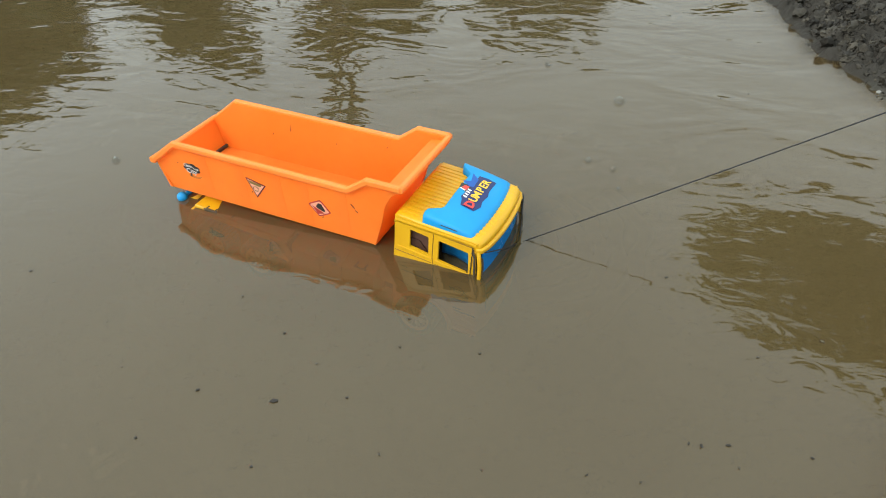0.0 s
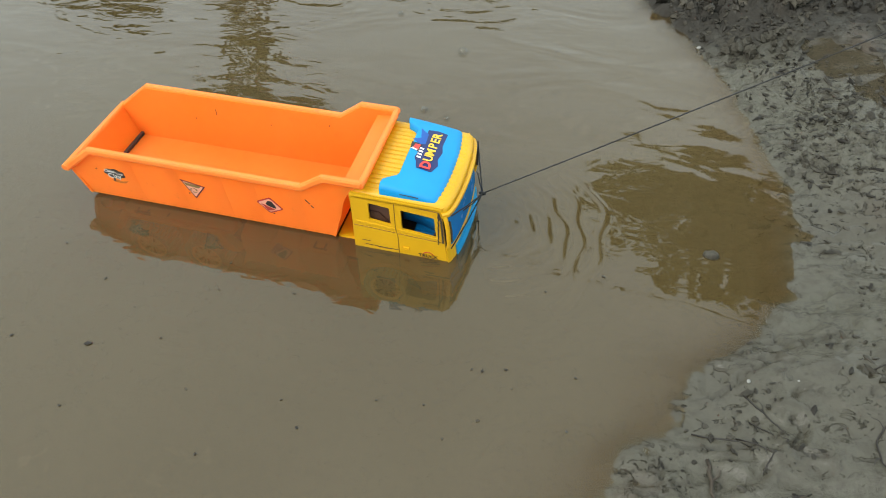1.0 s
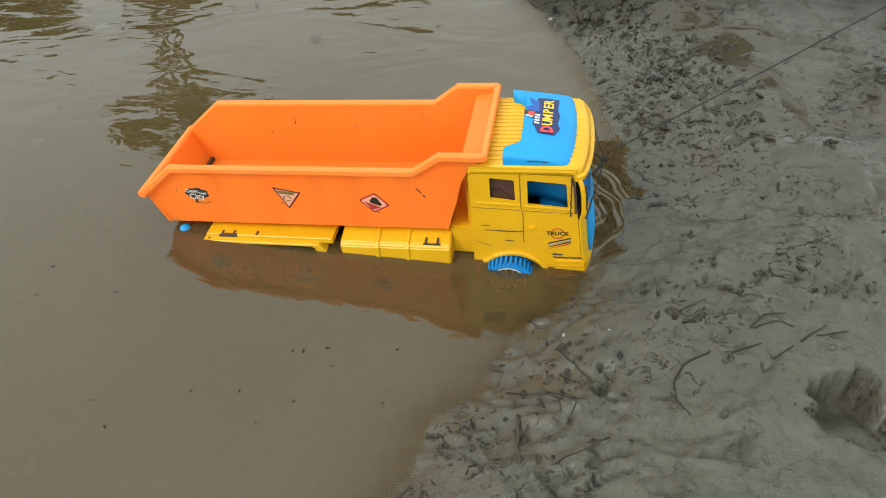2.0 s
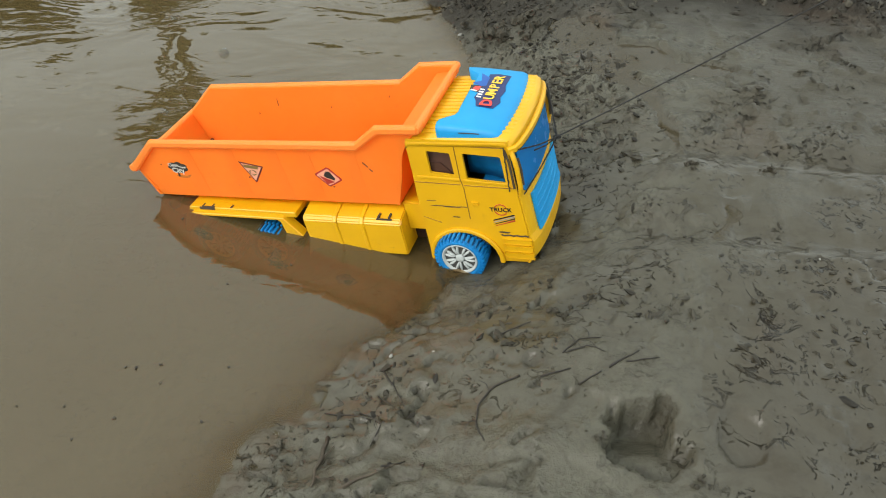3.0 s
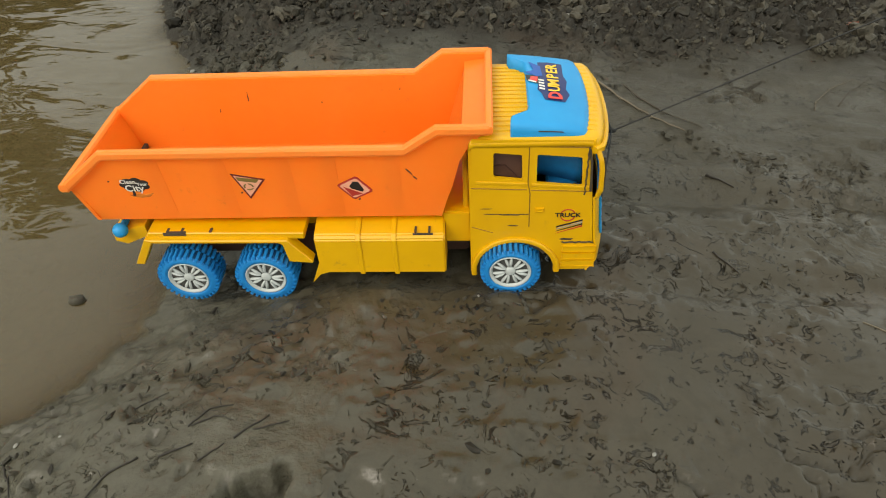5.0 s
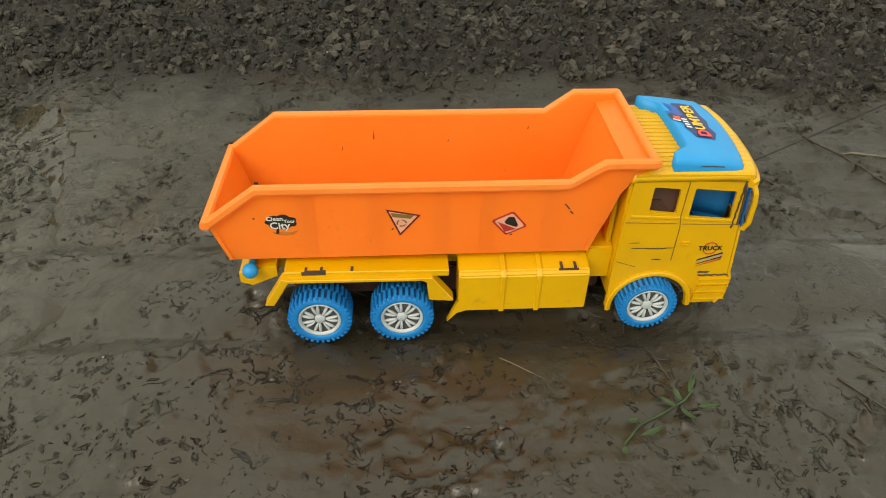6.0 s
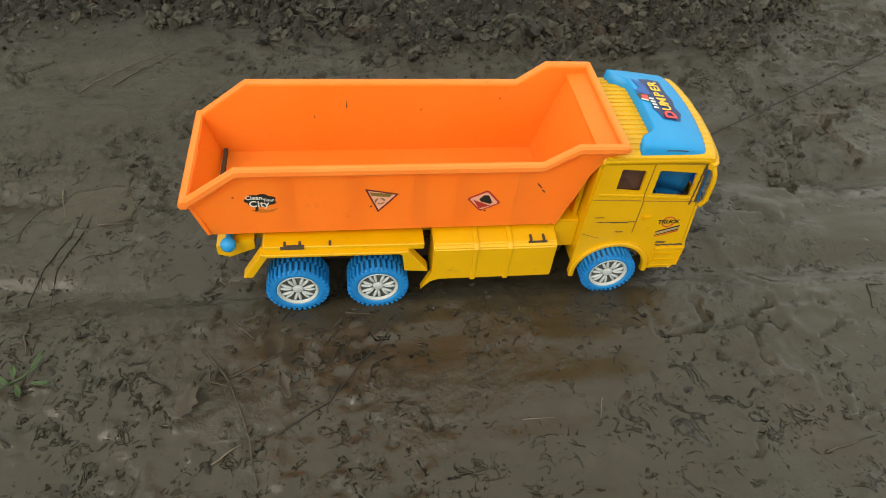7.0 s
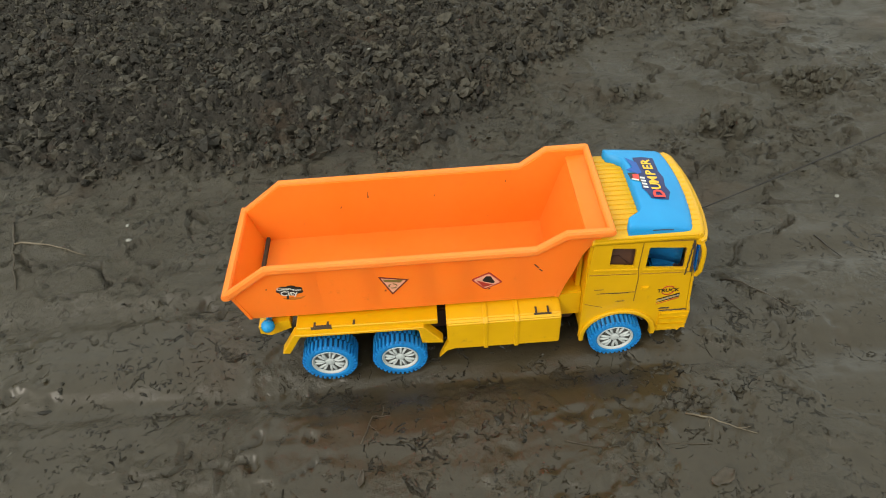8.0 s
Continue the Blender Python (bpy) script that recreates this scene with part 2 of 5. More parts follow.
def value_noise(x, y, seed):
    fx, fy = np.floor(x), np.floor(y)
    ix, iy = fx.astype(np.int64), fy.astype(np.int64)
    u, v = x - fx, y - fy
    u, v = u * u * u * (u * (6 * u - 15) + 10), v * v * v * (v * (6 * v - 15) + 10)
    a, b = lattice(ix, iy, seed), lattice(ix + 1, iy, seed)
    c, d = lattice(ix, iy + 1, seed), lattice(ix + 1, iy + 1, seed)
    return (a * (1 - u) + b * u) * (1 - v) + (c * (1 - u) + d * u) * v


def fbm(x, y, scale, octaves, seed, gain=0.5):
    total, amp = 0.0, 1.0
    for k in range(octaves):
        turn = 0.6 * k
        px, py = x * math.cos(turn) - y * math.sin(turn), x * math.sin(turn) + y * math.cos(turn)
        total = total + amp * value_noise(px * scale * 2**k + 17 * k, py * scale * 2**k - 9 * k, seed + k)
        amp *= gain
    return total


def smooth_step(t):
    t = np.clip(t, 0, 1)
    return t * t * (3 - 2 * t)


# ---- the bank and the pond's bed ----
SHORE_Y = [-3.0, -0.37, -0.25, -0.19, -0.13, -0.06, 0.10, 0.25, 0.41, 0.57, 0.79, 1.6, 4.0, 9.0]
SHORE_X = [-0.80, -0.385, -0.335, -0.315, -0.25, -0.215, -0.21, -0.26, -0.33, -0.40, -0.47, -0.75, -2.0, -6.0]
CLOD_X = [-0.5, 0.6, 0.87, 1.0, 1.4, 1.57, 1.65, 1.9, 2.2, 3.0]
CLOD_Y = [0.45, 0.44, 0.375, 0.345, 0.350, 0.41, 0.53, 0.69, 0.8, 1.1]


def clodded(x, y):
    """How far a place lies in the crumbled dark soil behind the track, 0 to 1."""
    edge = np.interp(x, CLOD_X, CLOD_Y) + 0.035 * fbm(x, y, 9, 3, 50)
    return smooth_step((y - edge) / 0.06)


# running water and puddles left on the bank
RUNNEL = [(-0.165, 0.400), (-0.118, 0.291), (-0.047, 0.212), (-0.016, 0.094), (0.006, 0.045), (0.024, -0.009), (0.014, -0.045)]
POOLS = [(-0.075, 0.300, 0.060, 0.040), (0.020, 0.268, 0.042, 0.020), (0.607, 0.085, 0.050, 0.040), (-0.130, 0.350, 0.050, 0.050)]


def wet_hollow(x, y):
    """How far a place lies in a runnel or puddle, 0 to 1."""
    near = np.full(np.shape(x), 9.0)
    for (x0, y0), (x1, y1) in zip(RUNNEL, RUNNEL[1:]):
        ux, uy = x1 - x0, y1 - y0
        t = np.clip(((x - x0) * ux + (y - y0) * uy) / (ux * ux + uy * uy), 0, 1)
        near = np.minimum(near, np.hypot(x - x0 - t * ux, y - y0 - t * uy))
    wet = smooth_step((0.0075 + 0.020 * smooth_step((y - 0.15) / 0.25) + 0.009 * fbm(x, y, 20, 3, 96) - near) / 0.008)
    for cx, cy, rx, ry in POOLS:
        far = np.hypot((x - cx) / rx, (y - cy) / ry) + 0.30 * fbm(x, y, 20, 3, 97)
        wet = np.maximum(wet, smooth_step((1 - far) / 0.25))
    return wet


def ground_height(x, y, detail=True):
    shore = np.interp(y, SHORE_Y, SHORE_X) + 0.018 * fbm(x, y, 7, 3, 5)
    d = x - shore
    up = np.interp(d, [0, 0.03, 0.12, 0.20, 0.27, 0.34, 0.6, 2.0, 2.6, 6], [0, 0.008, 0.034, 0.0515, 0.0550, 0.0542, 0.050, 0.028, 0.025, 0.03])
    down = np.interp(d, [-8, -5, -1, -0.6, -0.4, -0.22, -0.08, 0], [0.4, -0.3, -0.15, -0.125, -0.09, -0.070, -0.022, 0])
    z = np.where(d > 0, up, down)
    z = z + 0.011 * np.exp(-(((x + 0.03) / 0.05) ** 2) - (y / 0.11) ** 4)
    rut = np.exp(-(((y + 0.034) / 0.021) ** 2)) + np.exp(-(((y - 0.097) / 0.021) ** 2))
    wet = wet_hollow(x, y)
    z = z - 0.0085 * rut * smooth_step((x + 0.12) / 0.1) * (1 - wet)
    if not detail:
        return z
    clods = clodded(x, y)
    land = smooth_step((d + 0.05) / 0.1)
    track = np.exp(-((np.abs(y + 0.08) / 0.21) ** 4)) * land
    lumps = fbm(x, y, 9, 3, 1) * 0.0040
    torn = smooth_step(fbm(x, y, 7, 3, 3) * 1.3 + 0.25)
    lumps = lumps - 0.0045 * smooth_step((fbm(x, y, 48, 2, 30) - 0.55) / 0.25) * torn + 0.0050 * smooth_step((fbm(x, y, 60, 2, 33) - 0.50) / 0.3) * torn
    lumps = lumps + 0.0024 * fbm(x * 0.25, y * 1.6, 22, 3, 40)
    # torn, lifted edges and cracks in the silt
    wx, wy = x + 0.014 * fbm(x, y, 14, 2, 91), y + 0.014 * fbm(x, y, 14, 2, 92)
    line = np.abs(fbm(wx, wy * 1.5, 13, 3, 93))
    ragged = smooth_step((fbm(x, y, 5.5, 3, 94) + 0.25) / 0.5)
    cut = smooth_step((0.13 - line) / 0.09) * ragged * smooth_step((fbm(x, y, 34, 2, 95) + 0.10) / 0.3)
    lumps = lumps - 0.0075 * cut + 0.0034 * smooth_step((0.34 - line) / 0.2) * ragged * (1 - cut)
    rough = np.abs(fbm(x, y, 38, 4, 8, 0.6)) * 0.014 + fbm(x, y, 9, 2, 9) * 0.007
    near = smooth_step((x + 0.9) / 0.3) * smooth_step((2.6 - x) / 0.24) * smooth_step((y + 0.55) / 0.14) * smooth_step((1.36 - y) / 0.2)
    base = z
    z = z + near * ((lumps * (1 - 0.40 * track)) * (0.35 + 0.65 * land) + rough * clods * land)
    hole = np.hypot((x + 0.062) / 0.037, (y + 0.275) / 0.033) + 0.30 * fbm(x, y, 26, 2, 20) + 0.24 * fbm(x, y, 80, 2, 24)
    z = z - 0.034 * smooth_step((1.0 - hole) / 0.12) * (0.55 + 0.45 * smooth_step((y + 0.285) / 0.03)) + 0.0025 * np.exp(-(((hole - 1.25) / 0.2) ** 2))
    z = z + 0.0022 * smooth_step((0.75 - hole) / 0.3) * fbm(x, y, 40, 2, 21)
    print_ = np.hypot((x - 0.005) / 0.020, (y + 0.262) / 0.024) + 0.25 * fbm(x, y, 40, 2, 22)
    z = z - 0.006 * smooth_step((1.0 - print_) / 0.2)
    return z * (1 - wet) + (base - 0.0050) * wet


def spaced(lo, hi, step, ends, grow=1.35):
    xs = list(np.arange(lo, hi, step))
    for sign, stop in ((-1, ends[0]), (1, ends[1])):
        x, s = (lo if sign < 0 else xs[-1]), step
        extra = []
        while abs(x) < abs(stop):
            s *= grow
            x += sign * s
            extra.append(x)
        xs = extra[::-1] + xs if sign < 0 else xs + extra
    return np.array(xs)


gx = spaced(-0.55, 2.36, 0.0034, (-60, 60))
gy = spaced(-0.40, 1.16, 0.0034, (-60, 60))
mx, my = np.meshgrid(gx, gy, indexing="ij")
ground = sheet("ground", gx, gy, ground_height(mx, my), MUD)
tagged(ground, "wet grey-brown mud bank sloping into the pond", "mud", kind="structure")
wx = spaced(-2.4, 0.05, 0.03, (-40, 0.1))
wx = np.concatenate([wx[wx < -0.6], np.arange(-0.59, 0.06, 0.009)])
wy = spaced(-0.8, 1.6, 0.014, (-40, 40))
water = sheet("water", wx, wy, np.zeros((len(wx), len(wy))), WATER)
# how clearly the bed shows through, from the depth of the water
qx, qy = np.meshgrid(wx, wy, indexing="ij")
clearness = np.exp(np.minimum(ground_height(qx, qy), 0) / 0.007) * (np.abs(qx) < 1) * (np.abs(qy) < 2)
water.data.attributes.new("shallow", "FLOAT", "POINT").data.foreach_set("value", clearness.ravel())
tagged(water, "murky brown pond water with soft ripples", "water", kind="structure")


def standing_water(name, x0, x1, y0, y1, label):
    """A thin skin of water lying in the hollows of the bank."""
    xs, ys = np.arange(x0, x1, 0.004), np.arange(y0, y1, 0.004)
    qx, qy = np.meshgrid(xs, ys, indexing="ij")
    level, wet = ground_height(qx, qy, False) - 0.0034, wet_hollow(qx, qy) > 0.25
    bm = bmesh.new()
    dots = {}
    for i in range(len(xs) - 1):
        for j in range(len(ys) - 1):
            if wet[i : i + 2, j : j + 2].any():
                ring = []
                for a, b in ((i, j), (i + 1, j), (i + 1, j + 1), (i, j + 1)):
                    if (a, b) not in dots:
                        dots[a, b] = bm.verts.new((xs[a], ys[b], level[a, b]))
                    ring.append(dots[a, b])
                bm.faces.new(ring)
    ob = part(name, bm, FILM, None, "", True)
    tagged(ob, label, "puddle", "puddles on the bank")


standing_water("puddle", -0.22, 0.08, -0.11, 0.42, "shallow brown runnel and puddles on the mud bank")
standing_water("puddle", 0.54, 0.68, 0.03, 0.14, "shallow brown puddle in a hollow of the track")


# ---- the toy truck: x ahead, y to its left, z up, wheels' lowest points at 0 ----
def add_box(bm, x0, x1, y0, y1, z0, z1, bevel=0.0):
    made = bmesh.ops.create_cube(bm, size=1)["verts"]
    for v in made:
        v.co = ((x0 + x1) / 2 + v.co.x * (x1 - x0), (y0 + y1) / 2 + v.co.y * (y1 - y0), (z0 + z1) / 2 + v.co.z * (z1 - z0))
    if bevel:
        edges = {e for v in made for e in v.link_edges}
        bmesh.ops.bevel(bm, geom=list(edges), offset=bevel, segments=2, affect="EDGES")


def box(*a, bevel=0.0):
    bm = bmesh.new()
    add_box(bm, *a, bevel=bevel)
    return bm


def add_prism(bm, outline, y0, y1):
    """A slab whose outline lies in x and z; y0 and y1 are numbers, or functions of z."""
    fn0 = y0 if callable(y0) else (lambda z: y0)
    fn1 = y1 if callable(y1) else (lambda z: y1)
    a = [bm.verts.new((x, fn0(z), z)) for x, z in outline]
    b = [bm.verts.new((x, fn1(z), z)) for x, z in outline]
    n = len(outline)
    faces = [bm.faces.new(a), bm.faces.new(b[::-1])]
    for i in range(n):
        faces.append(bm.faces.new((a[i], b[i], b[(i + 1) % n], a[(i + 1) % n])))
    bmesh.ops.recalc_face_normals(bm, faces=faces)
    return faces


def prism(outline, y0, y1, bevel=0.0):
    bm = bmesh.new()
    add_prism(bm, outline, y0, y1)
    if bevel:
        bmesh.ops.bevel(bm, geom=list(bm.edges), offset=bevel, segments=2, affect="EDGES", clamp_overlap=True)
    return bm


def add_sweep(bm, path, wide, tall, side=(0, 1, 0), closed=False):
    """A bar of rounded section along a path of points."""
    path = [Vector(p) for p in path]
    side, rings, n = Vector(side), [], len(path)
    for i, p in enumerate(path):
        before = path[i - 1] if i or closed else p
        after = path[(i + 1) % n] if i < n - 1 or closed else p
        along = (after - before).normalized()
        up = side.cross(along).normalized()
        out = along.cross(up).normalized()
        ring = []
        for u, w in ((-1, -0.5), (-0.6, -1), (0.6, -1), (1, -0.5), (1, 0.5), (0.6, 1), (-0.6, 1), (-1, 0.5)):
            ring.append(bm.verts.new(p + out * (u * wide / 2) + up * (w * tall / 2)))
        rings.append(ring)
    faces = []
    for a, b in zip(rings, rings[1:] + (rings[:1] if closed else [])):
        for k in range(8):
            faces.append(bm.faces.new((a[k], a[(k + 1) % 8], b[(k + 1) % 8], b[k])))
    if not closed:
        faces += [bm.faces.new(rings[0]), bm.faces.new(rings[-1][::-1])]
    bmesh.ops.recalc_face_normals(bm, faces=faces)


def add_tube(bm, path, radius, sides=6):
    path = [Vector(p) for p in path]
    radii = radius if isinstance(radius, (list, tuple)) else [radius] * len(path)
    rings = []
    for i, p in enumerate(path):
        along = (path[min(i + 1, len(path) - 1)] - path[max(i - 1, 0)]).normalized()
        a = along.orthogonal().normalized() if i == 0 else (last - along * last.dot(along)).normalized()
        last, b = a, along.cross(a)
        rings.append([bm.verts.new(p + (a * math.cos(math.tau * k / sides) + b * math.sin(math.tau * k / sides)) * radii[i]) for k in range(sides)])
    for r, s in zip(rings, rings[1:]):
        for k in range(sides):
            bm.faces.new((r[k], r[(k + 1) % sides], s[(k + 1) % sides], s[k]))
    bm.faces.new(rings[0][::-1]), bm.faces.new(rings[-1])


def add_surface(bm, rows):
    """A skin over rows of points."""
    grid = [[bm.verts.new(p) for p in row] for row in rows]
    for r, s in zip(grid, grid[1:]):
        for k in range(len(r) - 1):
            bm.faces.new((r[k], s[k], s[k + 1], r[k + 1]))


def thicken(bm, depth):
    bmesh.ops.recalc_face_normals(bm, faces=list(bm.faces))
    bmesh.ops.solidify(bm, geom=list(bm.faces), thickness=depth)


def plain(name, colour, rough=0.5, spread=0.12):
    n = Nodes(name)
    dark = tuple(c * (1 - spread) for c in colour)
    n.done(Base_Color=n.mix(n.ramp(n.noise(120, 4), (0.3, 0.0), (0.7, 1.0)), dark, colour), Roughness=rough)
    return n.mat


INK = plain("black_ink", (0.018, 0.014, 0.012), 0.45)
RED_INK = plain("red_ink", (0.42, 0.03, 0.02), 0.45)
BRIGHT_RED = plain("bright_red_ink", (0.70, 0.05, 0.04), 0.45)
WHITE_INK = plain("white_ink", (0.72, 0.70, 0.64), 0.45)
YELLOW_INK = plain("yellow_ink", (0.85, 0.52, 0.04), 0.45)
NAVY_INK = plain("navy_ink", (0.008, 0.020, 0.110), 0.45)
BLUE_INK = plain("blue_ink", (0.005, 0.080, 0.36), 0.45)
PALE_INK = plain("pale_orange_ink", (0.80, 0.36, 0.16), 0.45)
OLIVE_INK = plain("olive_ink", (0.20, 0.13, 0.03), 0.45)
PINK_INK = plain("pale_pink_ink", (0.80, 0.36, 0.24), 0.45)
MAROON_INK = plain("maroon_ink", (0.14, 0.012, 0.010), 0.45)
RUST_INK = plain("rust_orange_ink", (0.58, 0.17, 0.02), 0.45)
# yellow darkened to paint in the shade of the door grooves
SEAM = plain("groove_shade_yellow", (0.24, 0.12, 0.012), 0.6, 0.4)
GREY_INK = plain("grey_ink", (0.30, 0.28, 0.24), 0.45)
GRIME = plain("dried_mud", (0.06, 0.042, 0.028), 0.8, 0.4)
DARK = plain("dark_interior_plastic", (0.022, 0.018, 0.016), 0.6)
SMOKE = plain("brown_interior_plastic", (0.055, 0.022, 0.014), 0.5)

truck = tagged(new("toy_dump_truck"), "muddy plastic toy dump truck with orange tipping bed and yellow cab", "toy truck")

# -- tipping bed, turning about the pin at its tail --
HX, HZ = -0.168, 0.070


def wall_y(z):
    return 0.0548 + (z - 0.078) * 0.055


def shifted(bm):
    bmesh.ops.translate(bm, verts=list(bm.verts), vec=(-HX, 0, -HZ))
    return bm


SIDE = [(-0.1815, 0.078), (0.125, 0.079), (0.1365, 0.112), (0.1435, 0.139), (0.152, 0.155), (0.165, 0.167), (0.165, 0.172), (0.1265, 0.1722), (0.1000, 0.1535), (-0.1495, 0.153), (-0.1935, 0.1195), (-0.1875, 0.112)]
RIM = [(-0.1945, 0.1185), (-0.1495, 0.1530), (0.0998, 0.1533), (0.1265, 0.1720), (0.1670, 0.1718)]

bm = bmesh.new()
for s in (-1, 1):
    add_prism(bm, SIDE, lambda z: s * wall_y(z), lambda z: s * (wall_y(z) - 0.003))
bm_floor = [(-0.1815, 0.078), (0.125, 0.079), (0.125, 0.083), (-0.1815, 0.082)]
add_prism(bm, bm_floor, -0.0535, 0.0535)
add_box(bm, -0.160, 0.118, -0.033, 0.033, 0.0825, 0.0842, bevel=0.0006)
add_prism(bm, [(0.122, 0.080), (0.126, 0.079), (0.1500, 0.160), (0.1455, 0.160)], -0.0560, 0.0560)
add_prism(bm, [(0.1455, 0.1600), (0.1500, 0.1600), (0.1690, 0.1655), (0.1690, 0.1685), (0.1455, 0.1650)], -0.0590, 0.0590)
add_prism(bm, [(-0.1815, 0.079), (-0.1785, 0.079), (-0.1900, 0.1185), (-0.1945, 0.1185)], -0.0565, 0.0565)
bed = part("bed", shifted(bm), ORANGE, truck, "orange plastic tipping bed with scuffed walls")
bed.location = (HX, 0, HZ)

bm = bmesh.new()
for s in (-1, 1):
    add_sweep(bm, [(x, s * (wall_y(z) + 0.0020), z - 0.0014) for x, z in RIM], 0.0060, 0.0086)
add_sweep(bm, [(-0.1940, -0.0625, 0.1190), (-0.1940, 0.0625, 0.1190)], 0.0075, 0.0075, side=(1, 0, 0))
add_sweep(bm, [(0.1668, -0.0640, 0.1705), (0.1668, 0.0640, 0.1705)], 0.0065, 0.0066, side=(1, 0, 0))
part("rim", shifted(bm), RIM_ORANGE, bed, "worn rim of the bed, coloured paler for its highlight")
for x0 in (-0.118, -0.062, -0.008, 0.030, 0.082):
    bm = bmesh.new()
    add_prism(bm, [(x0, 0.080), (x0 + 0.012, 0.080), (x0 + 0.012, 0.145), (x0, 0.145)], lambda z: -(wall_y(z) - 0.0010), lambda z: -(wall_y(z) + 0.00022))
    part("wall_rib", shifted(bm), ORANGE, bed)
bm = box(-0.1770, -0.1735, -0.053, 0.053, 0.0822, 0.0862)
part("floor_gap", shifted(bm), GRIME, bed, "dark gap at the tail of the bed")


def decal(name, outline, material, parent, y=-1.0, lift=0.0004, centre=(0, 0), label=""):
    """A thin sticker on a side wall; the outline is in x and z about its centre."""
    bm = bmesh.new()
    pts = [(centre[0] + x, centre[1] + z) for x, z in outline]
    if parent is bed:
        add_prism(bm, pts, lambda z: y * (wall_y(z) - 0.0005), lambda z: y * (wall_y(z) + lift))
        shifted(bm)
    else:
        add_prism(bm, pts, y * 0.0600, y * (0.0605 + lift))
    return part(name, bm, material, parent, label)


def ring_shape(outline, shrink):
    return [(x * shrink, z * shrink) for x, z in outline]


def lettering(name, words, size, material, parent, m, label="", fat=0.0):
    """Letters as thin solid shapes."""
    curve = bpy.data.curves.new(name, "FONT")
    curve.body, curve.size, curve.extrude, curve.resolution_u = words, size, 0.00012, 2
    curve.align_x, curve.align_y, curve.offset = "CENTER", "CENTER", fat
    made = bpy.data.objects.new(name, curve)
    scene.collection.objects.link(made)
    bpy.context.view_layer.update()
    data = bpy.data.meshes.new_from_object(made.evaluated_get(bpy.context.evaluated_depsgraph_get()))
    bpy.data.objects.remove(made)
    data.transform(m)
    data.materials.clear()
    data.materials.append(material)
    ob = new(name, data)
    ob.parent = parent
    return tagged(ob, label)


LEAN = math.degrees(math.atan(0.055))


def on_bed(x, z, lift, turn=0.0):
    return Matrix.Translation((x - HX, -(wall_y(z) + lift), z - HZ)) @ pose(0, 0, 0, 90 + LEAN, 0, 0) @ pose(0, 0, 0, 0, 0, turn)


# stickers on the near wall
CLOUD = [((0.0115 + 0.0018 * abs(math.sin(a * 3.5))) * math.cos(a), 0.0022 + (0.0062 + 0.0016 * abs(math.sin(a * 3.5))) * math.sin(a)) for a in [math.tau * k / 42 for k in range(42)]]
decal("tree_sticker", CLOUD, INK, bed, centre=(-0.1335, 0.1160), label="black tree-shaped sticker with white words")
decal("tree_sticker_trunk", [(-0.004, -0.002), (-0.002, -0.002), (-0.003, -0.010), (-0.0055, -0.0100)], INK, bed, centre=(-0.1335, 0.1160), lift=0.0005)
decal("tree_sticker_ground", [(-0.0085, -0.0090), (-0.001, -0.0082), (0.006, -0.0090), (0.0135, -0.0072), (0.009, -0.0112), (0.002, -0.0122), (-0.005, -0.0114)], RUST_INK, bed, centre=(-0.1335, 0.1160), lift=0.0003)
lettering("sticker_word", "Clean", 0.0060, WHITE_INK, bed, on_bed(-0.1385, 0.1217, 0.0006), fat=0.00008)
lettering("sticker_word", "Your", 0.0044, WHITE_INK, bed, on_bed(-0.1268, 0.1190, 0.0006), fat=0.00008)
lettering("sticker_word", "City", 0.0098, WHITE_INK, bed, on_bed(-0.1350, 0.1143, 0.0006), fat=0.00012)
TRI = [(-0.0135, 0.0119), (0.0149, 0.0055), (-0.0024, -0.0161)]
decal("triangle_sticker", TRI, MAROON_INK, bed, centre=(-0.0345, 0.1170), label="small triangular warning sticker with dark red edge")
decal("triangle_sticker_field", ring_shape(TRI, 0.82), PINK_INK, bed, centre=(-0.0345, 0.1172), lift=0.0006)
decal("triangle_sticker_band", [(-0.0095, 0.0085), (0.0095, 0.0058), (0.0068, 0.0022), (-0.0082, 0.0045)], OLIVE_INK, bed, centre=(-0.0345, 0.1170), lift=0.0008)
for turn in (0, 120, 240):
    arrow = [(math.cos(radians(turn + q)) * r - 0.0008, math.sin(radians(turn + q)) * r * 0.85 - 0.0022) for q, r in ((0, 0.0044), (30, 0.0046), (60, 0.0044), (90, 0.0046), (80, 0.0030), (60, 0.0031), (30, 0.0031), (0, 0.0030))]
    decal("triangle_sticker_arrow", arrow, OLIVE_INK, bed, centre=(-0.0345, 0.1170), lift=0.0008)
DIA = [(-0.0146, 0.0022), (-0.0140, 0.0040), (0.0012, 0.0122), (0.0034, 0.0116), (0.0146, -0.0024), (0.0140, -0.0042), (-0.0012, -0.0124), (-0.0034, -0.0116)]
decal("diamond_sticker", DIA, RED_INK, bed, centre=(0.0547, 0.1118), label="diamond-shaped warning sticker with dark red edge")
decal("diamond_sticker_field", ring_shape(DIA, 0.84), PINK_INK, bed, centre=(0.0547, 0.1118), lift=0.0006)
decal("diamond_sticker_truck", [(-0.0045, 0.0020), (-0.0010, 0.0070), (0.0035, 0.0068), (0.0075, -0.0020), (0.0060, -0.0040), (-0.0030, -0.0005)], INK, bed, centre=(0.0547, 0.1120), lift=0.0008)
decal("diamond_sticker_ground", [(-0.0100, 0.0020), (0.0060, -0.0060), (-0.0035, -0.0090)], RED_INK, bed, centre=(0.0547, 0.1118), lift=0.0007)
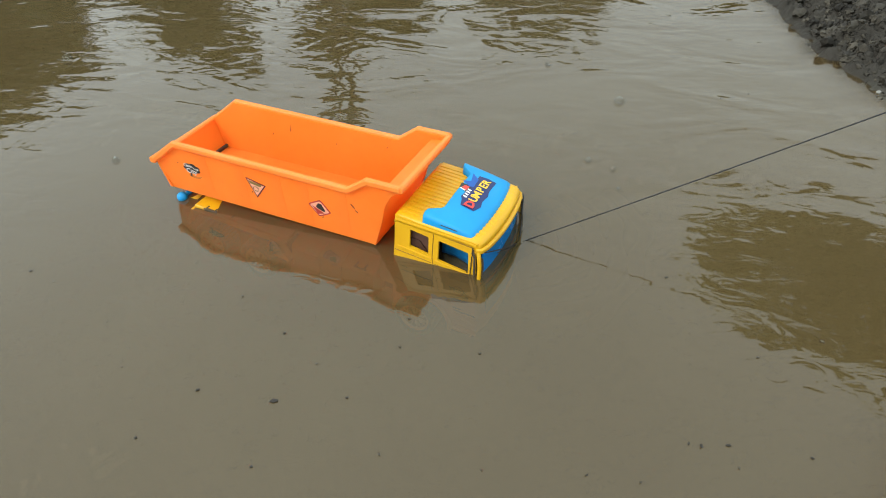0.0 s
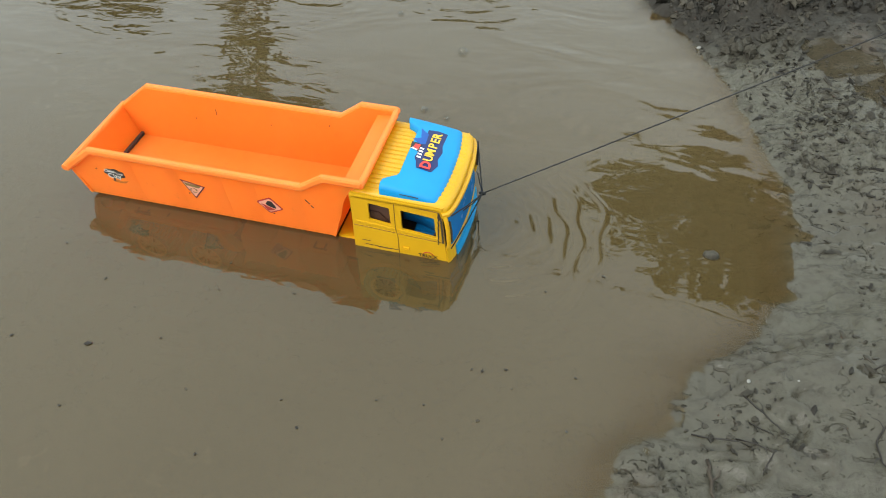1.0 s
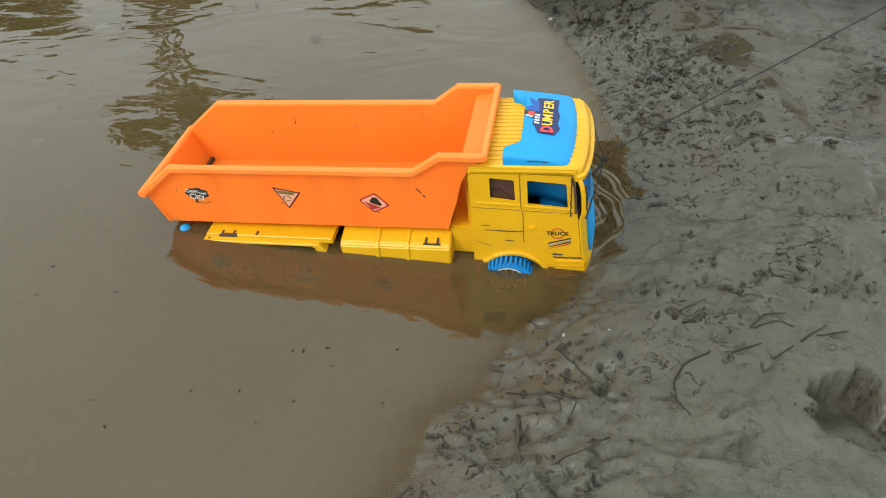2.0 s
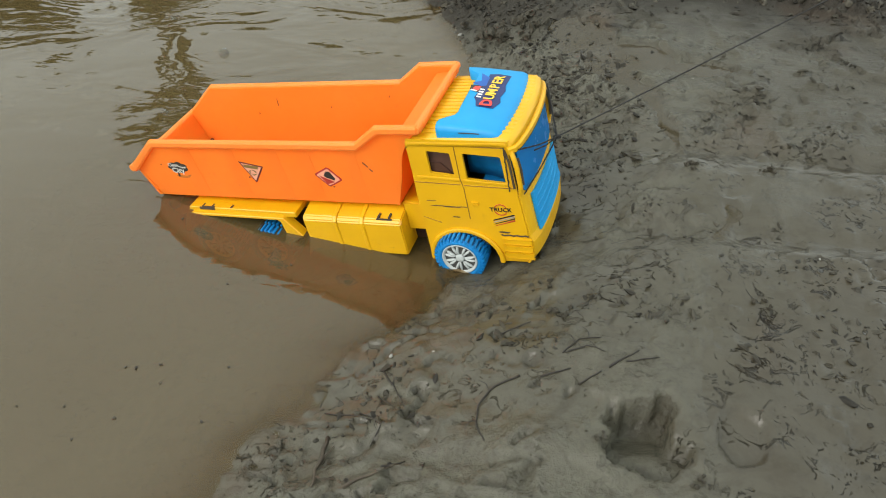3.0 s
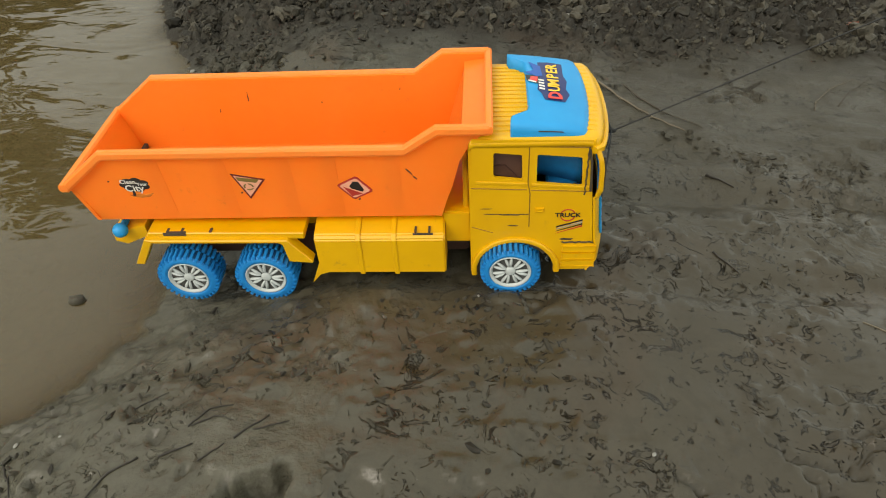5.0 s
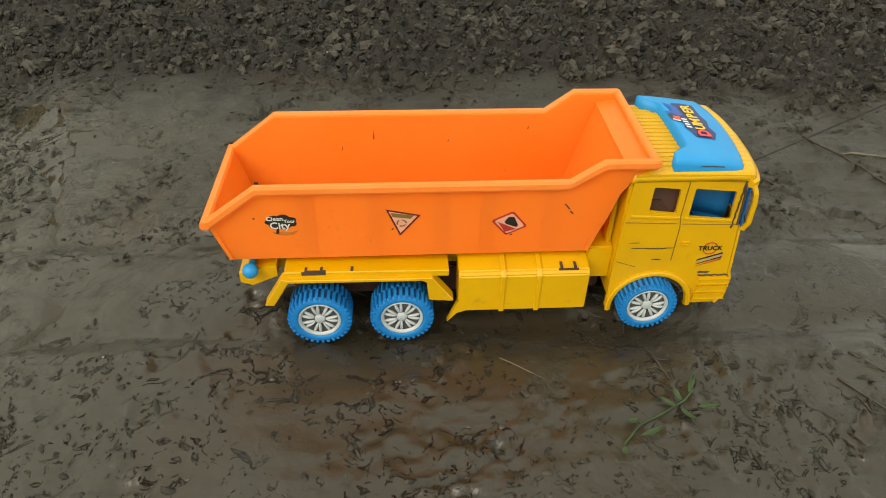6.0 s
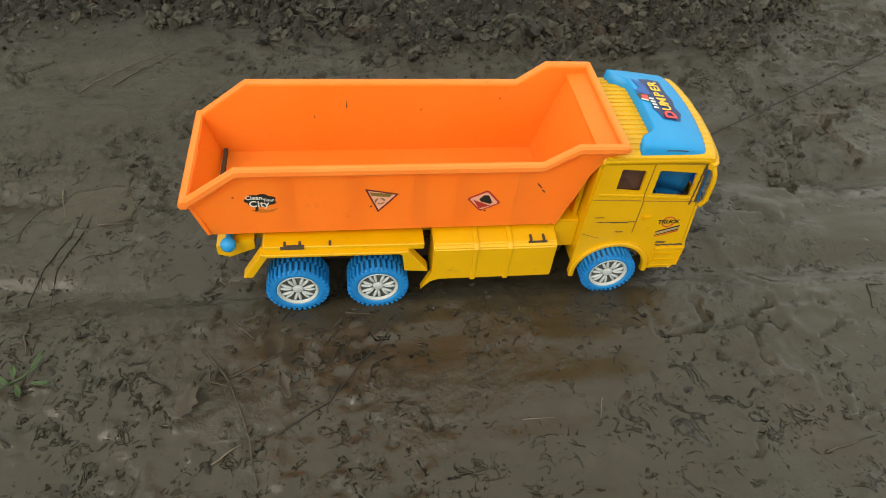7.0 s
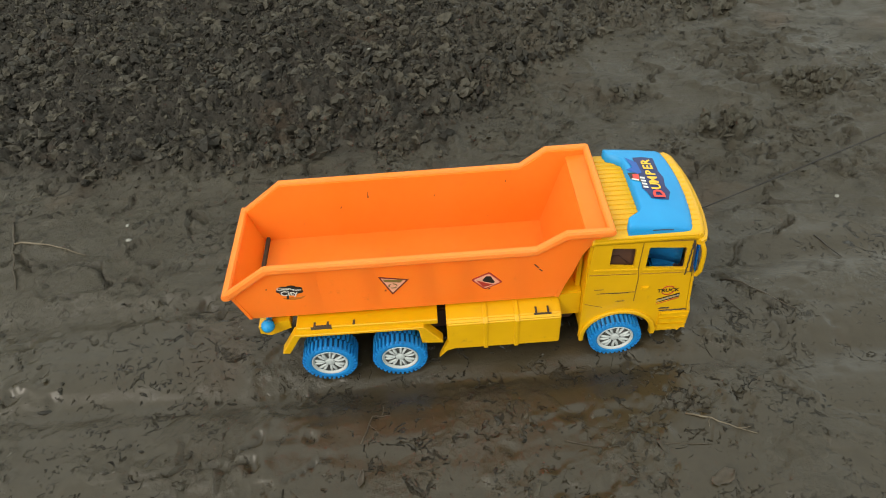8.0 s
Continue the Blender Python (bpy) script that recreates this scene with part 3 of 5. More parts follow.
# scratches and splashes of mud
rng = random.Random(7)
for x, z, length, turn in ((0.1015, 0.1285, 0.007, -50), (0.1060, 0.1220, 0.004, -45), (0.0530, 0.1005, 0.002, 10), (0.0570, 0.0992, 0.002, 40), (-0.0430, 0.1080, 0.002, 60), (-0.155, 0.122, 0.0015, 20)):
    c, s_ = math.cos(radians(turn)), math.sin(radians(turn))
    decal("mud_scratch", [(c * u - s_ * w, s_ * u + c * w) for u, w in ((-length / 2, -0.0004), (length / 2, -0.0006), (length / 2, 0.0005), (-length / 2, 0.0006))], GRIME, bed, centre=(x, z))
for x, z, length in ((-0.060, 0.135, 0.010), (-0.090, 0.121, 0.004), (0.085, 0.140, 0.003), (0.010, 0.128, 0.003)):
    bm = bmesh.new()
    add_prism(bm, [(x - 0.0006, z - length / 2), (x + 0.0006, z - length / 2 + 0.001), (x + 0.0004, z + length / 2)], lambda q: wall_y(q) - 0.0034, lambda q: wall_y(q) - 0.0026)
    part("mud_scratch", shifted(bm), GRIME, bed)

# -- chassis --
bm = bmesh.new()
for s in (-1, 1):
    add_box(bm, -0.172, 0.150, s * 0.022 - 0.006, s * 0.022 + 0.006, 0.044, 0.070, bevel=0.001)
for x in (-0.168, -0.120, -0.070, -0.015, 0.040, 0.100):
    add_box(bm, x - 0.004, x + 0.004, -0.024, 0.024, 0.050, 0.066, bevel=0.0008)
add_prism(bm, [(-0.178, 0.050), (-0.168, 0.046), (-0.145, 0.056), (-0.145, 0.068), (-0.178, 0.060)], -0.052, 0.052)
add_box(bm, -0.140, 0.150, -0.040, 0.040, 0.066, 0.0745, bevel=0.001)
add_box(bm, 0.1270, 0.1510, -0.0520, 0.0520, 0.0450, 0.0800, bevel=0.0015)
chassis = part("chassis", bm, YELLOW, truck, "yellow plastic chassis")

for s in (-1, 1):
    bm = bmesh.new()
    add_prism(bm, [(-0.1335, 0.0665), (-0.0100, 0.0655), (0.0085, 0.0400), (0.0085, 0.0380), (-0.0130, 0.0400), (-0.0150, 0.0600), (-0.0185, 0.0622), (-0.1330, 0.0630), (-0.1480, 0.0375), (-0.1560, 0.0380), (-0.1385, 0.0675)], s * 0.0715, s * 0.0600)
    add_prism(bm, [(-0.1385, 0.0640), (0.0045, 0.0632), (0.0045, 0.0700), (-0.1360, 0.0715)], s * 0.0665, s * 0.0400)
    bmesh.ops.bevel(bm, geom=list(bm.edges), offset=0.0007, segments=1, affect="EDGES", clamp_overlap=True)
    part("mudguard", bm, YELLOW, truck)
    bm = bmesh.new()
    lid = [(-0.0700, 0.0240), (-0.0695, 0.0640), (-0.0660, 0.0675), (-0.0400, 0.0735), (-0.0400, 0.0240)]
    a = [bm.verts.new((0.013, -s * y, z)) for y, z in lid]
    b = [bm.verts.new((0.128, -s * y, z)) for y, z in lid]
    bm.faces.new(a), bm.faces.new(b[::-1])
    for i in range(5):
        bm.faces.new((a[i], b[i], b[(i + 1) % 5], a[(i + 1) % 5]))
    bmesh.ops.recalc_face_normals(bm, faces=list(bm.faces))
    bmesh.ops.bevel(bm, geom=list(bm.edges), offset=0.0012, segments=2, affect="EDGES")
    add_prism(bm, [(0.0135, 0.0370), (0.0035, 0.0110), (0.0120, 0.0215), (0.0200, 0.0245)], s * 0.0695, s * 0.0640)
    tank = part("tank", bm, YELLOW, truck, "yellow side tank with two raised straps")
    for x in (0.0520, 0.0835):
        bm = bmesh.new()
        add_sweep(bm, [(x, s * y, z) for y, z in ((0.0700, 0.0235), (0.0702, 0.0640), (0.0664, 0.0682), (0.0420, 0.0738))], 0.0045, 0.0016, side=(1, 0, 0))
        part("strap", bm, YELLOW, tank)
    for x, wide in ((0.1020, 0.0018), (0.1140, 0.0018)):
        part("slot", box(x, x + wide, s * 0.0590, s * 0.0660, 0.0680, 0.0705), GRIME, tank)
    part("slot", box(0.1005, 0.1180, s * 0.0655, s * 0.0668, 0.0660, 0.0683), GRIME, tank)
    for x in (-0.1190, -0.1060, -0.0800):
        part("slot", box(x, x + 0.0022, s * 0.0600, s * 0.0658, 0.0690, 0.0716), GRIME, chassis)
    part("slot", box(-0.1215, -0.1010, s * 0.0640, s * 0.0668, 0.0680, 0.0713), GRIME, chassis)
    bm = bmesh.new()
    bmesh.ops.create_uvsphere(bm, u_segments=20, v_segments=12, radius=0.0068, matrix=Matrix.Translation((-0.1665, s * 0.0560, 0.0660)))
    part("hinge_pin", bm, BLUE, truck, "round blue hinge cap", smooth=True)
bm = bmesh.new()
bmesh.ops.create_cone(bm, cap_ends=True, segments=16, radius1=0.003, radius2=0.003, depth=0.108, matrix=Matrix.Translation((-0.1665, 0, 0.066)) @ pose(0, 0, 0, 90, 0, 0))
part("hinge_rod", bm, BLUE, truck)
bm = bmesh.new()
add_box(bm, 0.1445, 0.1490, -0.045, -0.033, 0.072, 0.138, bevel=0.001)
add_box(bm, 0.1445, 0.1490, 0.033, 0.045, 0.072, 0.138, bevel=0.001)
add_box(bm, 0.1450, 0.1490, -0.045, 0.045, 0.120, 0.132, bevel=0.001)
part("bed_bracket", bm, YELLOW, truck)


# -- cab --
def arc(cx, cz, r, a0, a1, n):
    return [(cx + r * math.cos(radians(a0 + (a1 - a0) * i / n)), cz + r * math.sin(radians(a0 + (a1 - a0) * i / n))) for i in range(n + 1)]


def rounded(points, r=0.0018, n=3):
    """A loop with its corners rounded."""
    out, k = [], len(points)
    for i in range(k):
        p, a, b = Vector(points[i]), Vector(points[i - 1]), Vector(points[(i + 1) % k])
        pa, pb = p + (a - p).normalized() * r, p + (b - p).normalized() * r
        for j in range(n + 1):
            t = j / n
            q = pa * (1 - t) ** 2 + p * 2 * t * (1 - t) + pb * t * t
            out.append((q.x, q.y))
    return out


ARCH = arc(0.190, 0.0185, 0.0345, 184, -4, 18)
CAB = [(0.1500, 0.0165)] + ARCH + [(0.2275, 0.0180), (0.2520, 0.0185), (0.2585, 0.0290), (0.2590, 0.0460), (0.2565, 0.0530), (0.2540, 0.0800), (0.2510, 0.1100), (0.2480, 0.1480), (0.2465, 0.1580), (0.1530, 0.1600), (0.1505, 0.1000)]
WIN_REAR = rounded([(0.1703, 0.1475), (0.1930, 0.1452), (0.1938, 0.1200), (0.1703, 0.1232)])
WIN_FRONT = rounded([(0.2050, 0.1453), (0.2405, 0.1420), (0.2425, 0.1130), (0.2053, 0.1168)])


def cab_side(s):
    bm = bmesh.new()
    edges = []
    for loop in (CAB, WIN_REAR, WIN_FRONT):
        vs = [bm.verts.new((x, s * 0.0605, z)) for x, z in loop]
        edges += [bm.edges.new((vs[i], vs[(i + 1) % len(vs)])) for i in range(len(vs))]
    bmesh.ops.triangle_fill(bm, edges=edges, use_beauty=True, normal=(0, s, 0))
    bmesh.ops.recalc_face_normals(bm, faces=list(bm.faces))
    got = bmesh.ops.extrude_face_region(bm, geom=list(bm.faces))
    bmesh.ops.translate(bm, verts=[g for g in got["geom"] if isinstance(g, bmesh.types.BMVert)], vec=(0, -s * 0.0030, 0))
    bmesh.ops.recalc_face_normals(bm, faces=list(bm.faces))
    return bm


def bulge(y):
    return 0.0095 * math.sqrt(max(0.0, 1 - (y / 0.0612) ** 2))


FRONT = [(0.2520, 0.0185), (0.2585, 0.0290), (0.2590, 0.0460), (0.2565, 0.0530), (0.2540, 0.0800), (0.2510, 0.1100), (0.2480, 0.1480), (0.2465, 0.1580)]
YS = [-0.0605, -0.0595, -0.057, -0.050, -0.040, -0.028, -0.014, 0.0, 0.014, 0.028, 0.040, 0.050, 0.057, 0.0595, 0.0605]


def front_x(z):
    return float(np.interp(z, [q for _, q in FRONT], [p for p, _ in FRONT]))


bm = cab_side(-1)
for other in (cab_side(1),):
    tmp = bpy.data.meshes.new("tmp")
    other.to_mesh(tmp)
    bm.from_mesh(tmp)
    other.free()
    bpy.data.meshes.remove(tmp)
skin = bmesh.new()
for band in ([q for q in FRONT if q[1] < 0.09] + [(front_x(0.1010), 0.1010)], [(front_x(0.1465), 0.1465), FRONT[-2], FRONT[-1]]):
    add_surface(skin, [[(x + bulge(y) - 0.0010, y, z) for y in YS] for x, z in band])
thicken(skin, -0.002)
tmp = bpy.data.meshes.new("tmp")
skin.to_mesh(tmp)
bm.from_mesh(tmp)
skin.free()
bpy.data.meshes.remove(tmp)
add_box(bm, 0.1500, 0.1530, -0.0585, 0.0585, 0.0300, 0.1595, bevel=0.0006)
cab = part("cab", bm, YELLOW, truck, "yellow plastic cab with mud in its seams")


RY = [-0.0612, -0.0608, -0.0598, -0.0580, -0.0555, -0.052, -0.040, -0.025, 0, 0.025, 0.040, 0.052, 0.0555, 0.0580, 0.0598, 0.0608, 0.0612]
RZ = {0.0612: 0.1530, 0.0608: 0.1562, 0.0598: 0.1588, 0.0580: 0.1605, 0.0555: 0.1615}


def roof_row(x, drop=0.0, pull=1.0):
    return [(x + (bulge(y) if x > 0.24 else bulge(y) * max(0.0, (x - 0.19) / 0.05)), y * pull, RZ.get(abs(y), 0.1618 + 0.0012 * (1 - (y / 0.052) ** 2)) - drop) for y in RY]


bm = bmesh.new()
add_surface(bm, [roof_row(0.1505, 0.0035, 0.985), roof_row(0.1520, 0.0010), roof_row(0.1550), roof_row(0.19), roof_row(0.22), roof_row(0.2400), roof_row(0.2460, 0.0008), roof_row(0.2500, 0.0034, 0.995), roof_row(0.2515, 0.0075, 0.985)])
bmesh.ops.recalc_face_normals(bm, faces=list(bm.faces))
thicken(bm, 0.002)
roof = part("roof", bm, YELLOW, cab, "ribbed yellow cab roof", smooth=True)
for y in np.arange(-0.0495, 0.0500, 0.0066):
    bm = bmesh.new()
    z = 0.1620 + 0.0012 * (1 - (y / 0.052) ** 2)
    end = 0.2375 + bulge(y)
    add_sweep(bm, [(0.1535, y, z - 0.0012), (0.156, y, z), (0.20, y, z), (end, y, z), (end + 0.0075, y, z - 0.0012), (end + 0.0115, y, z - 0.0045)], 0.0040, 0.0013)
    part("roof_rib", bm, YELLOW, cab)
# hood over the windscreen
bm = bmesh.new()
add_sweep(bm, [(0.2465 + bulge(y) * 1.25 + (0.003 if abs(y) < 0.058 else 0), y * 1.02, 0.1510 - 0.0012 * (abs(y) / 0.06) ** 4) for y in YS], 0.0065, 0.0065, side=(0, 0, 1))
part("sun_hood", bm, YELLOW, cab)
bm = bmesh.new()
add_sweep(bm, [(0.2475 + bulge(y) * 1.25 + 0.0035, y * 1.012, 0.1478) for y in YS], 0.0032, 0.0022, side=(0, 0, 1))
part("seam", bm, GRIME, cab, "mud-blackened seam")


def front_panel(z0, z1, half, lift, n=7):
    bm = bmesh.new()
    ys = np.linspace(-half, half, 15)
    rows = [[(front_x(z) + bulge(y) + lift - 0.001, y, z) for y in ys] for z in np.linspace(z0, z1, n)]
    add_surface(bm, rows)
    thicken(bm, -0.0016)
    return bm


part("windscreen", front_panel(0.1020, 0.1455, 0.0540, 0.0012), BLUE_SHEET, cab, "blue plastic windscreen", smooth=False)
grille = part("grille", front_panel(0.0500, 0.0930, 0.0470, 0.0022), BLUE, cab, "blue plastic grille panel")
for z in (0.057, 0.066, 0.075, 0.084):
    bm = bmesh.new()
    add_sweep(bm, [(front_x(z) + bulge(y) + 0.0020, y, z) for y in np.linspace(-0.042, 0.042, 9)], 0.0030, 0.0022, side=(0, 0, 1))
    part("grille_bar", bm, BLUE, grille)
bm = bmesh.new()
add_sweep(bm, [(0.2535 + bulge(y) * 0.70, y, 0.0350) for y in YS], 0.0230, 0.0060, side=(0, 0, 1))
for s in (-1, 1):
    for z in (0.0235, 0.0325, 0.0415):
        add_box(bm, 0.2310, 0.2600, s * 0.0603, s * 0.0620, z, z + 0.0065, bevel=0.0006)
bumper = part("bumper", bm, YELLOW, cab)
for s in (-1, 1):
    bm = bmesh.new()
    add_box(bm, 0.2565, 0.2615, s * 0.044 - 0.007, s * 0.044 + 0.007, 0.0300, 0.0400, bevel=0.0012)
    part("headlight", bm, YELLOW, bumper)
for s in (-1, 1):
    bm = bmesh.new()
    add_sweep(bm, [(x, s * 0.0613, z) for x, z in arc(0.190, 0.0185, 0.0372, 188, -2, 20)], 0.0040, 0.0050)
    part("wheel_arch", bm, YELLOW, cab)
    bm = bmesh.new()
    add_sweep(bm, [(x + 0.0006 * math.sin(7 * k), s * 0.0545, z + 0.0007 * math.sin(5 * k)) for k, (x, z) in enumerate(arc(0.190, 0.0185, 0.0315, 150, 35, 14))], 0.0100, 0.0045)
    part("arch_mud", bm, GRIME, cab, "mud caked inside the wheel arch")
    # mirror down the windscreen pillar
    bm = bmesh.new()
    add_sweep(bm, [(0.2520, s * 0.0618, 0.1490), (0.2545, s * 0.0640, 0.1420), (0.2560, s * 0.0645, 0.1330), (0.2570, s * 0.0640, 0.1120), (0.2555, s * 0.0615, 0.1040)], 0.0038, 0.0040)
    mirror = part("mirror", bm, YELLOW, cab)
    bm = bmesh.new()
    add_sweep(bm, [(0.2568, s * 0.0612, 0.1420), (0.2588, s * 0.0620, 0.1300), (0.2590, s * 0.0618, 0.1140)], 0.0018, 0.0024)
    part("mirror_seam", bm, GRIME, mirror)
    bm = bmesh.new()
    add_sweep(bm, [(0.2455, s * 0.0606, 0.1495), (0.2480, s * 0.0607, 0.1380), (0.2492, s * 0.0607, 0.1200), (0.2498, s * 0.0606, 0.1080)], 0.0014, 0.0020)
    part("pillar_seam", bm, GRIME, cab, "mud-blackened seam of the windscreen pillar")
    bm = bmesh.new()
    add_sweep(bm, [(0.2450 + 0.0004 * math.sin(9 * k), s * 0.0611, z) for k, z in enumerate(np.linspace(0.1525, 0.1050, 14))], 0.0012, 0.0011)
    part("mud_scuff", bm, GRIME, cab)
    bm = bmesh.new()
    add_sweep(bm, [(x, s * 0.0611, 0.0520 + 0.0005 * math.sin(800 * x)) for x in np.linspace(0.2300, 0.2570, 10)], 0.0012, 0.0013)
    part("mud_scuff", bm, GRIME, cab)
    # door lines with groove shade in their colour, scuffs
    for pts, w in (
        ([(0.1985, 0.1530), (0.1985, 0.1180), (0.2005, 0.1060), (0.2008, 0.0700)], 0.0008),
        ([(0.1520, 0.1125), (0.1980, 0.1105)], 0.0007),
        ([(0.2010, 0.1100), (0.2500, 0.1080)], 0.0007),
        ([(0.1660, 0.1545), (0.1970, 0.1535), (0.2440, 0.1515)], 0.0009),
        ([(0.1520, 0.0700), (0.1700, 0.0635)], 0.0006),
        ([(0.2290, 0.0520), (0.2560, 0.0520)], 0.0007),
    ):
        bm = bmesh.new()
        add_sweep(bm, [(x, s * 0.0605, z) for x, z in pts], 0.0010, w)
        part("door_seam", bm, SEAM, cab)
    for x, z, length, tall in ((0.1700, 0.0845, 0.016, 0.0009), (0.1850, 0.0838, 0.020, 0.0014), (0.1960, 0.0842, 0.010, 0.0008), (0.1870, 0.0715, 0.009, 0.0012), (0.2335, 0.0555, 0.012, 0.0022), (0.2345, 0.0445, 0.004, 0.0010), (0.1640, 0.0905, 0.010, 0.0006)):
        decal("mud_scuff", [(-length / 2, 0), (-length / 4, tall / 2), (length / 5, tall / 3), (length / 2, tall / 4), (length / 3, -tall / 2), (-length / 3, -tall / 3)], GRIME, cab, y=s, centre=(x, z))
    # door shapes
    bm = bmesh.new()
    add_sweep(bm, [(0.1560, s * 0.0606, 0.1185), (0.1980, s * 0.0606, 0.1160)], 0.0012, 0.0030)
    add_sweep(bm, [(0.2020, s * 0.0606, 0.1155), (0.2480, s * 0.0606, 0.1120)], 0.0012, 0.0030)
    add_box(bm, 0.2060, 0.2120, s * 0.0602, s * 0.0618, 0.0880, 0.0910, bevel=0.0005)
    part("door_moulding", bm, YELLOW, cab)

NIGHT_BLUE = plain("dark_blue_interior_plastic", (0.003, 0.125, 0.31), 0.4, 0.25)
# interior
bm = bmesh.new()
add_prism(bm, [(0.1540, 0.040), (0.2560, 0.040), (0.2540, 0.098), (0.2380, 0.108), (0.2300, 0.096), (0.1920, 0.094), (0.1900, 0.120), (0.1800, 0.132), (0.1640, 0.132), (0.1540, 0.128)], -0.0560, 0.0560)
part("interior", bm, SMOKE, cab, "dark moulded cab interior")
bm = bmesh.new()
add_box(bm, 0.2150, 0.2420, -0.050, 0.050, 0.0960, 0.1080, bevel=0.002)
add_prism(bm, [(0.2000, 0.095), (0.2060, 0.095), (0.2030, 0.140), (0.1980, 0.140)], -0.020, 0.054)
part("dashboard", bm, NIGHT_BLUE, cab, "dark blue dashboard and partition")
COCOA = plain("cocoa_interior_plastic", (0.085, 0.038, 0.026), 0.5, 0.2)
for s in (-1, 1):
    part("window_lining", prism([(0.1655, 0.1180), (0.1965, 0.1160), (0.1955, 0.1520), (0.1665, 0.1530)], s * 0.0545, s * 0.0525), COCOA, cab, "brown lining behind the rear side window")
    bm = bmesh.new()
    add_surface(bm, [[(x, s * (0.036 + 0.014 * ((x - 0.2) / 0.045) ** 2), z) for z in (0.1085, 0.120, 0.135, 0.152)] for x in np.linspace(0.2, 0.243, 8)])
    thicken(bm, 0.0012)
    part("window_lining", bm, NIGHT_BLUE, cab, "dark blue lining behind the front side window", True)
part("seat_cushion", box(0.2260, 0.2320, -0.038, -0.030, 0.107, 0.112, bevel=0.002), SMOKE, cab)

# words and stripes on the near door
m_door = Matrix.Translation((0.2332, -0.0609, 0.0828)) @ pose(0, 0, 0, 90, 0, 0)
lettering("door_word", "TRUCK", 0.0064, INK, cab, m_door @ Matrix.Diagonal((1.02, 1.0, 1.0, 1.0)), "black word on the door", fat=0.00016)
for half, a0, a1 in ((1, 25, 155), (-1, 205, 335)):
    bm = bmesh.new()
    add_sweep(bm, [(x, -0.0607, z) for x, z in arc(0.2332, 0.0828, 0.0062, a0, a1, 10)], 0.0008, 0.0009)
    part("door_ring", bm, RED_INK, cab)
for k, (mat, lift) in enumerate(((INK, 0.0), (GREY_INK, 0.0), (INK, 0.0), (RED_INK, 0.0))):
    off = -0.0022 * k
    decal("door_stripe", [(-0.0110, -0.0025 + off), (0.0110, 0.0050 + off), (0.0110, 0.0064 + off), (-0.0105 + 0.001 * k, -0.0010 + off)], mat, cab, centre=(0.2350, 0.0715))

# -- blue roof fairing --


def fairing_top(x, y):
    back, front = 0.1752, 0.1672
    z = back + (front - back) * min(1.0, max(0.0, (x - 0.183) / 0.062)) ** 1.3
    return z - 0.0030 * (abs(y) / 0.057) ** 2


def fairing_rear(y):
    a = abs(y)
    t = min(1.0, max(0.0, (0.050 - a) / 0.014))
    return 0.1835 + 0.0150 * (t * t * (3 - 2 * t))


bm = bmesh.new()
fy = np.concatenate([[-0.0582, -0.0580, -0.0570, -0.0550], np.linspace(-0.052, 0.052, 25), [0.0550, 0.0570, 0.0580, 0.0582]])
rows = []
steps = [0.0, 0.0, 0.04, 0.2, 0.4, 0.6, 0.8, 0.9, 0.96, 1.0, 1.0]
for i, t in enumerate(steps):
    row = []
    for y in fy:
        x0, x1 = fairing_rear(y), 0.2395 + 0.9 * bulge(min(abs(y), 0.0600))
        x = x0 + (x1 - x0) * t
        z = fairing_top(x, y)
        a = abs(y)
        low = 0.1585 if a > 0.050 else 0.1610
        if a > 0.0581:
            z = low
        elif a > 0.0579:
            z = z - 0.0055
        elif a > 0.0569:
            z = z - 0.0022
        elif a > 0.0549:
            z = z - 0.0006
        if i in (0, len(steps) - 1):
            z = low
        elif i == len(steps) - 2:
            z = z - 0.0040 if z - 0.004 > low else low
        elif i == len(steps) - 3:
            z = max(low, z - 0.0012)
        row.append((x, y, z))
    rows.append(row)
add_surface(bm, rows)
bmesh.ops.recalc_face_normals(bm, faces=list(bm.faces))
fairing = part("roof_fairing", bm, BLUE, cab, "blue plastic roof fairing with a dark sticker", smooth=True)


def fairing_shape(name, outline, material, lift, label=""):
    """A sticker that lies on the fairing: the outline runs (u towards the far side, v towards the tail) from its middle."""
    bm = bmesh.new()
    cx, cy = 0.2200, 0.006
    vs = []
    for u, v in outline:
        x, y = cx - v, cy + u
        vs.append(bm.verts.new((x, y, fairing_top(x, y) + lift)))
    mid = bm.verts.new((cx - sum(v for _, v in outline) / len(outline), cy + sum(u for u, _ in outline) / len(outline), 0))
    mid.co.z = fairing_top(mid.co.x, mid.co.y) + lift
    for i in range(len(vs)):
        bm.faces.new((mid, vs[i], vs[(i + 1) % len(vs)]))
    bmesh.ops.recalc_face_normals(bm, faces=list(bm.faces))
    return part(name, bm, material, cab, label)


fairing_shape("fairing_sticker", [(-0.0300, -0.0080), (-0.0290, 0.0080), (-0.0200, 0.0105), (-0.0150, 0.0135), (-0.0050, 0.0120), (0.0040, 0.0130), (0.0130, 0.0105), (0.0330, 0.0110), (0.0350, 0.0010), (0.0335, -0.0100), (0.0120, -0.0095), (0.0020, -0.0120), (-0.0100, -0.0100), (-0.0190, -0.0125)], NAVY_INK, 0.0005, "dark blue sticker with yellow capitals")
fairing_shape("sticker_figure", [(0.0060, 0.0125), (0.0120, 0.0230), (0.0170, 0.0150), (0.0330, 0.0190), (0.0250, 0.0090), (0.0080, 0.0080)], BLUE_INK, 0.0007)
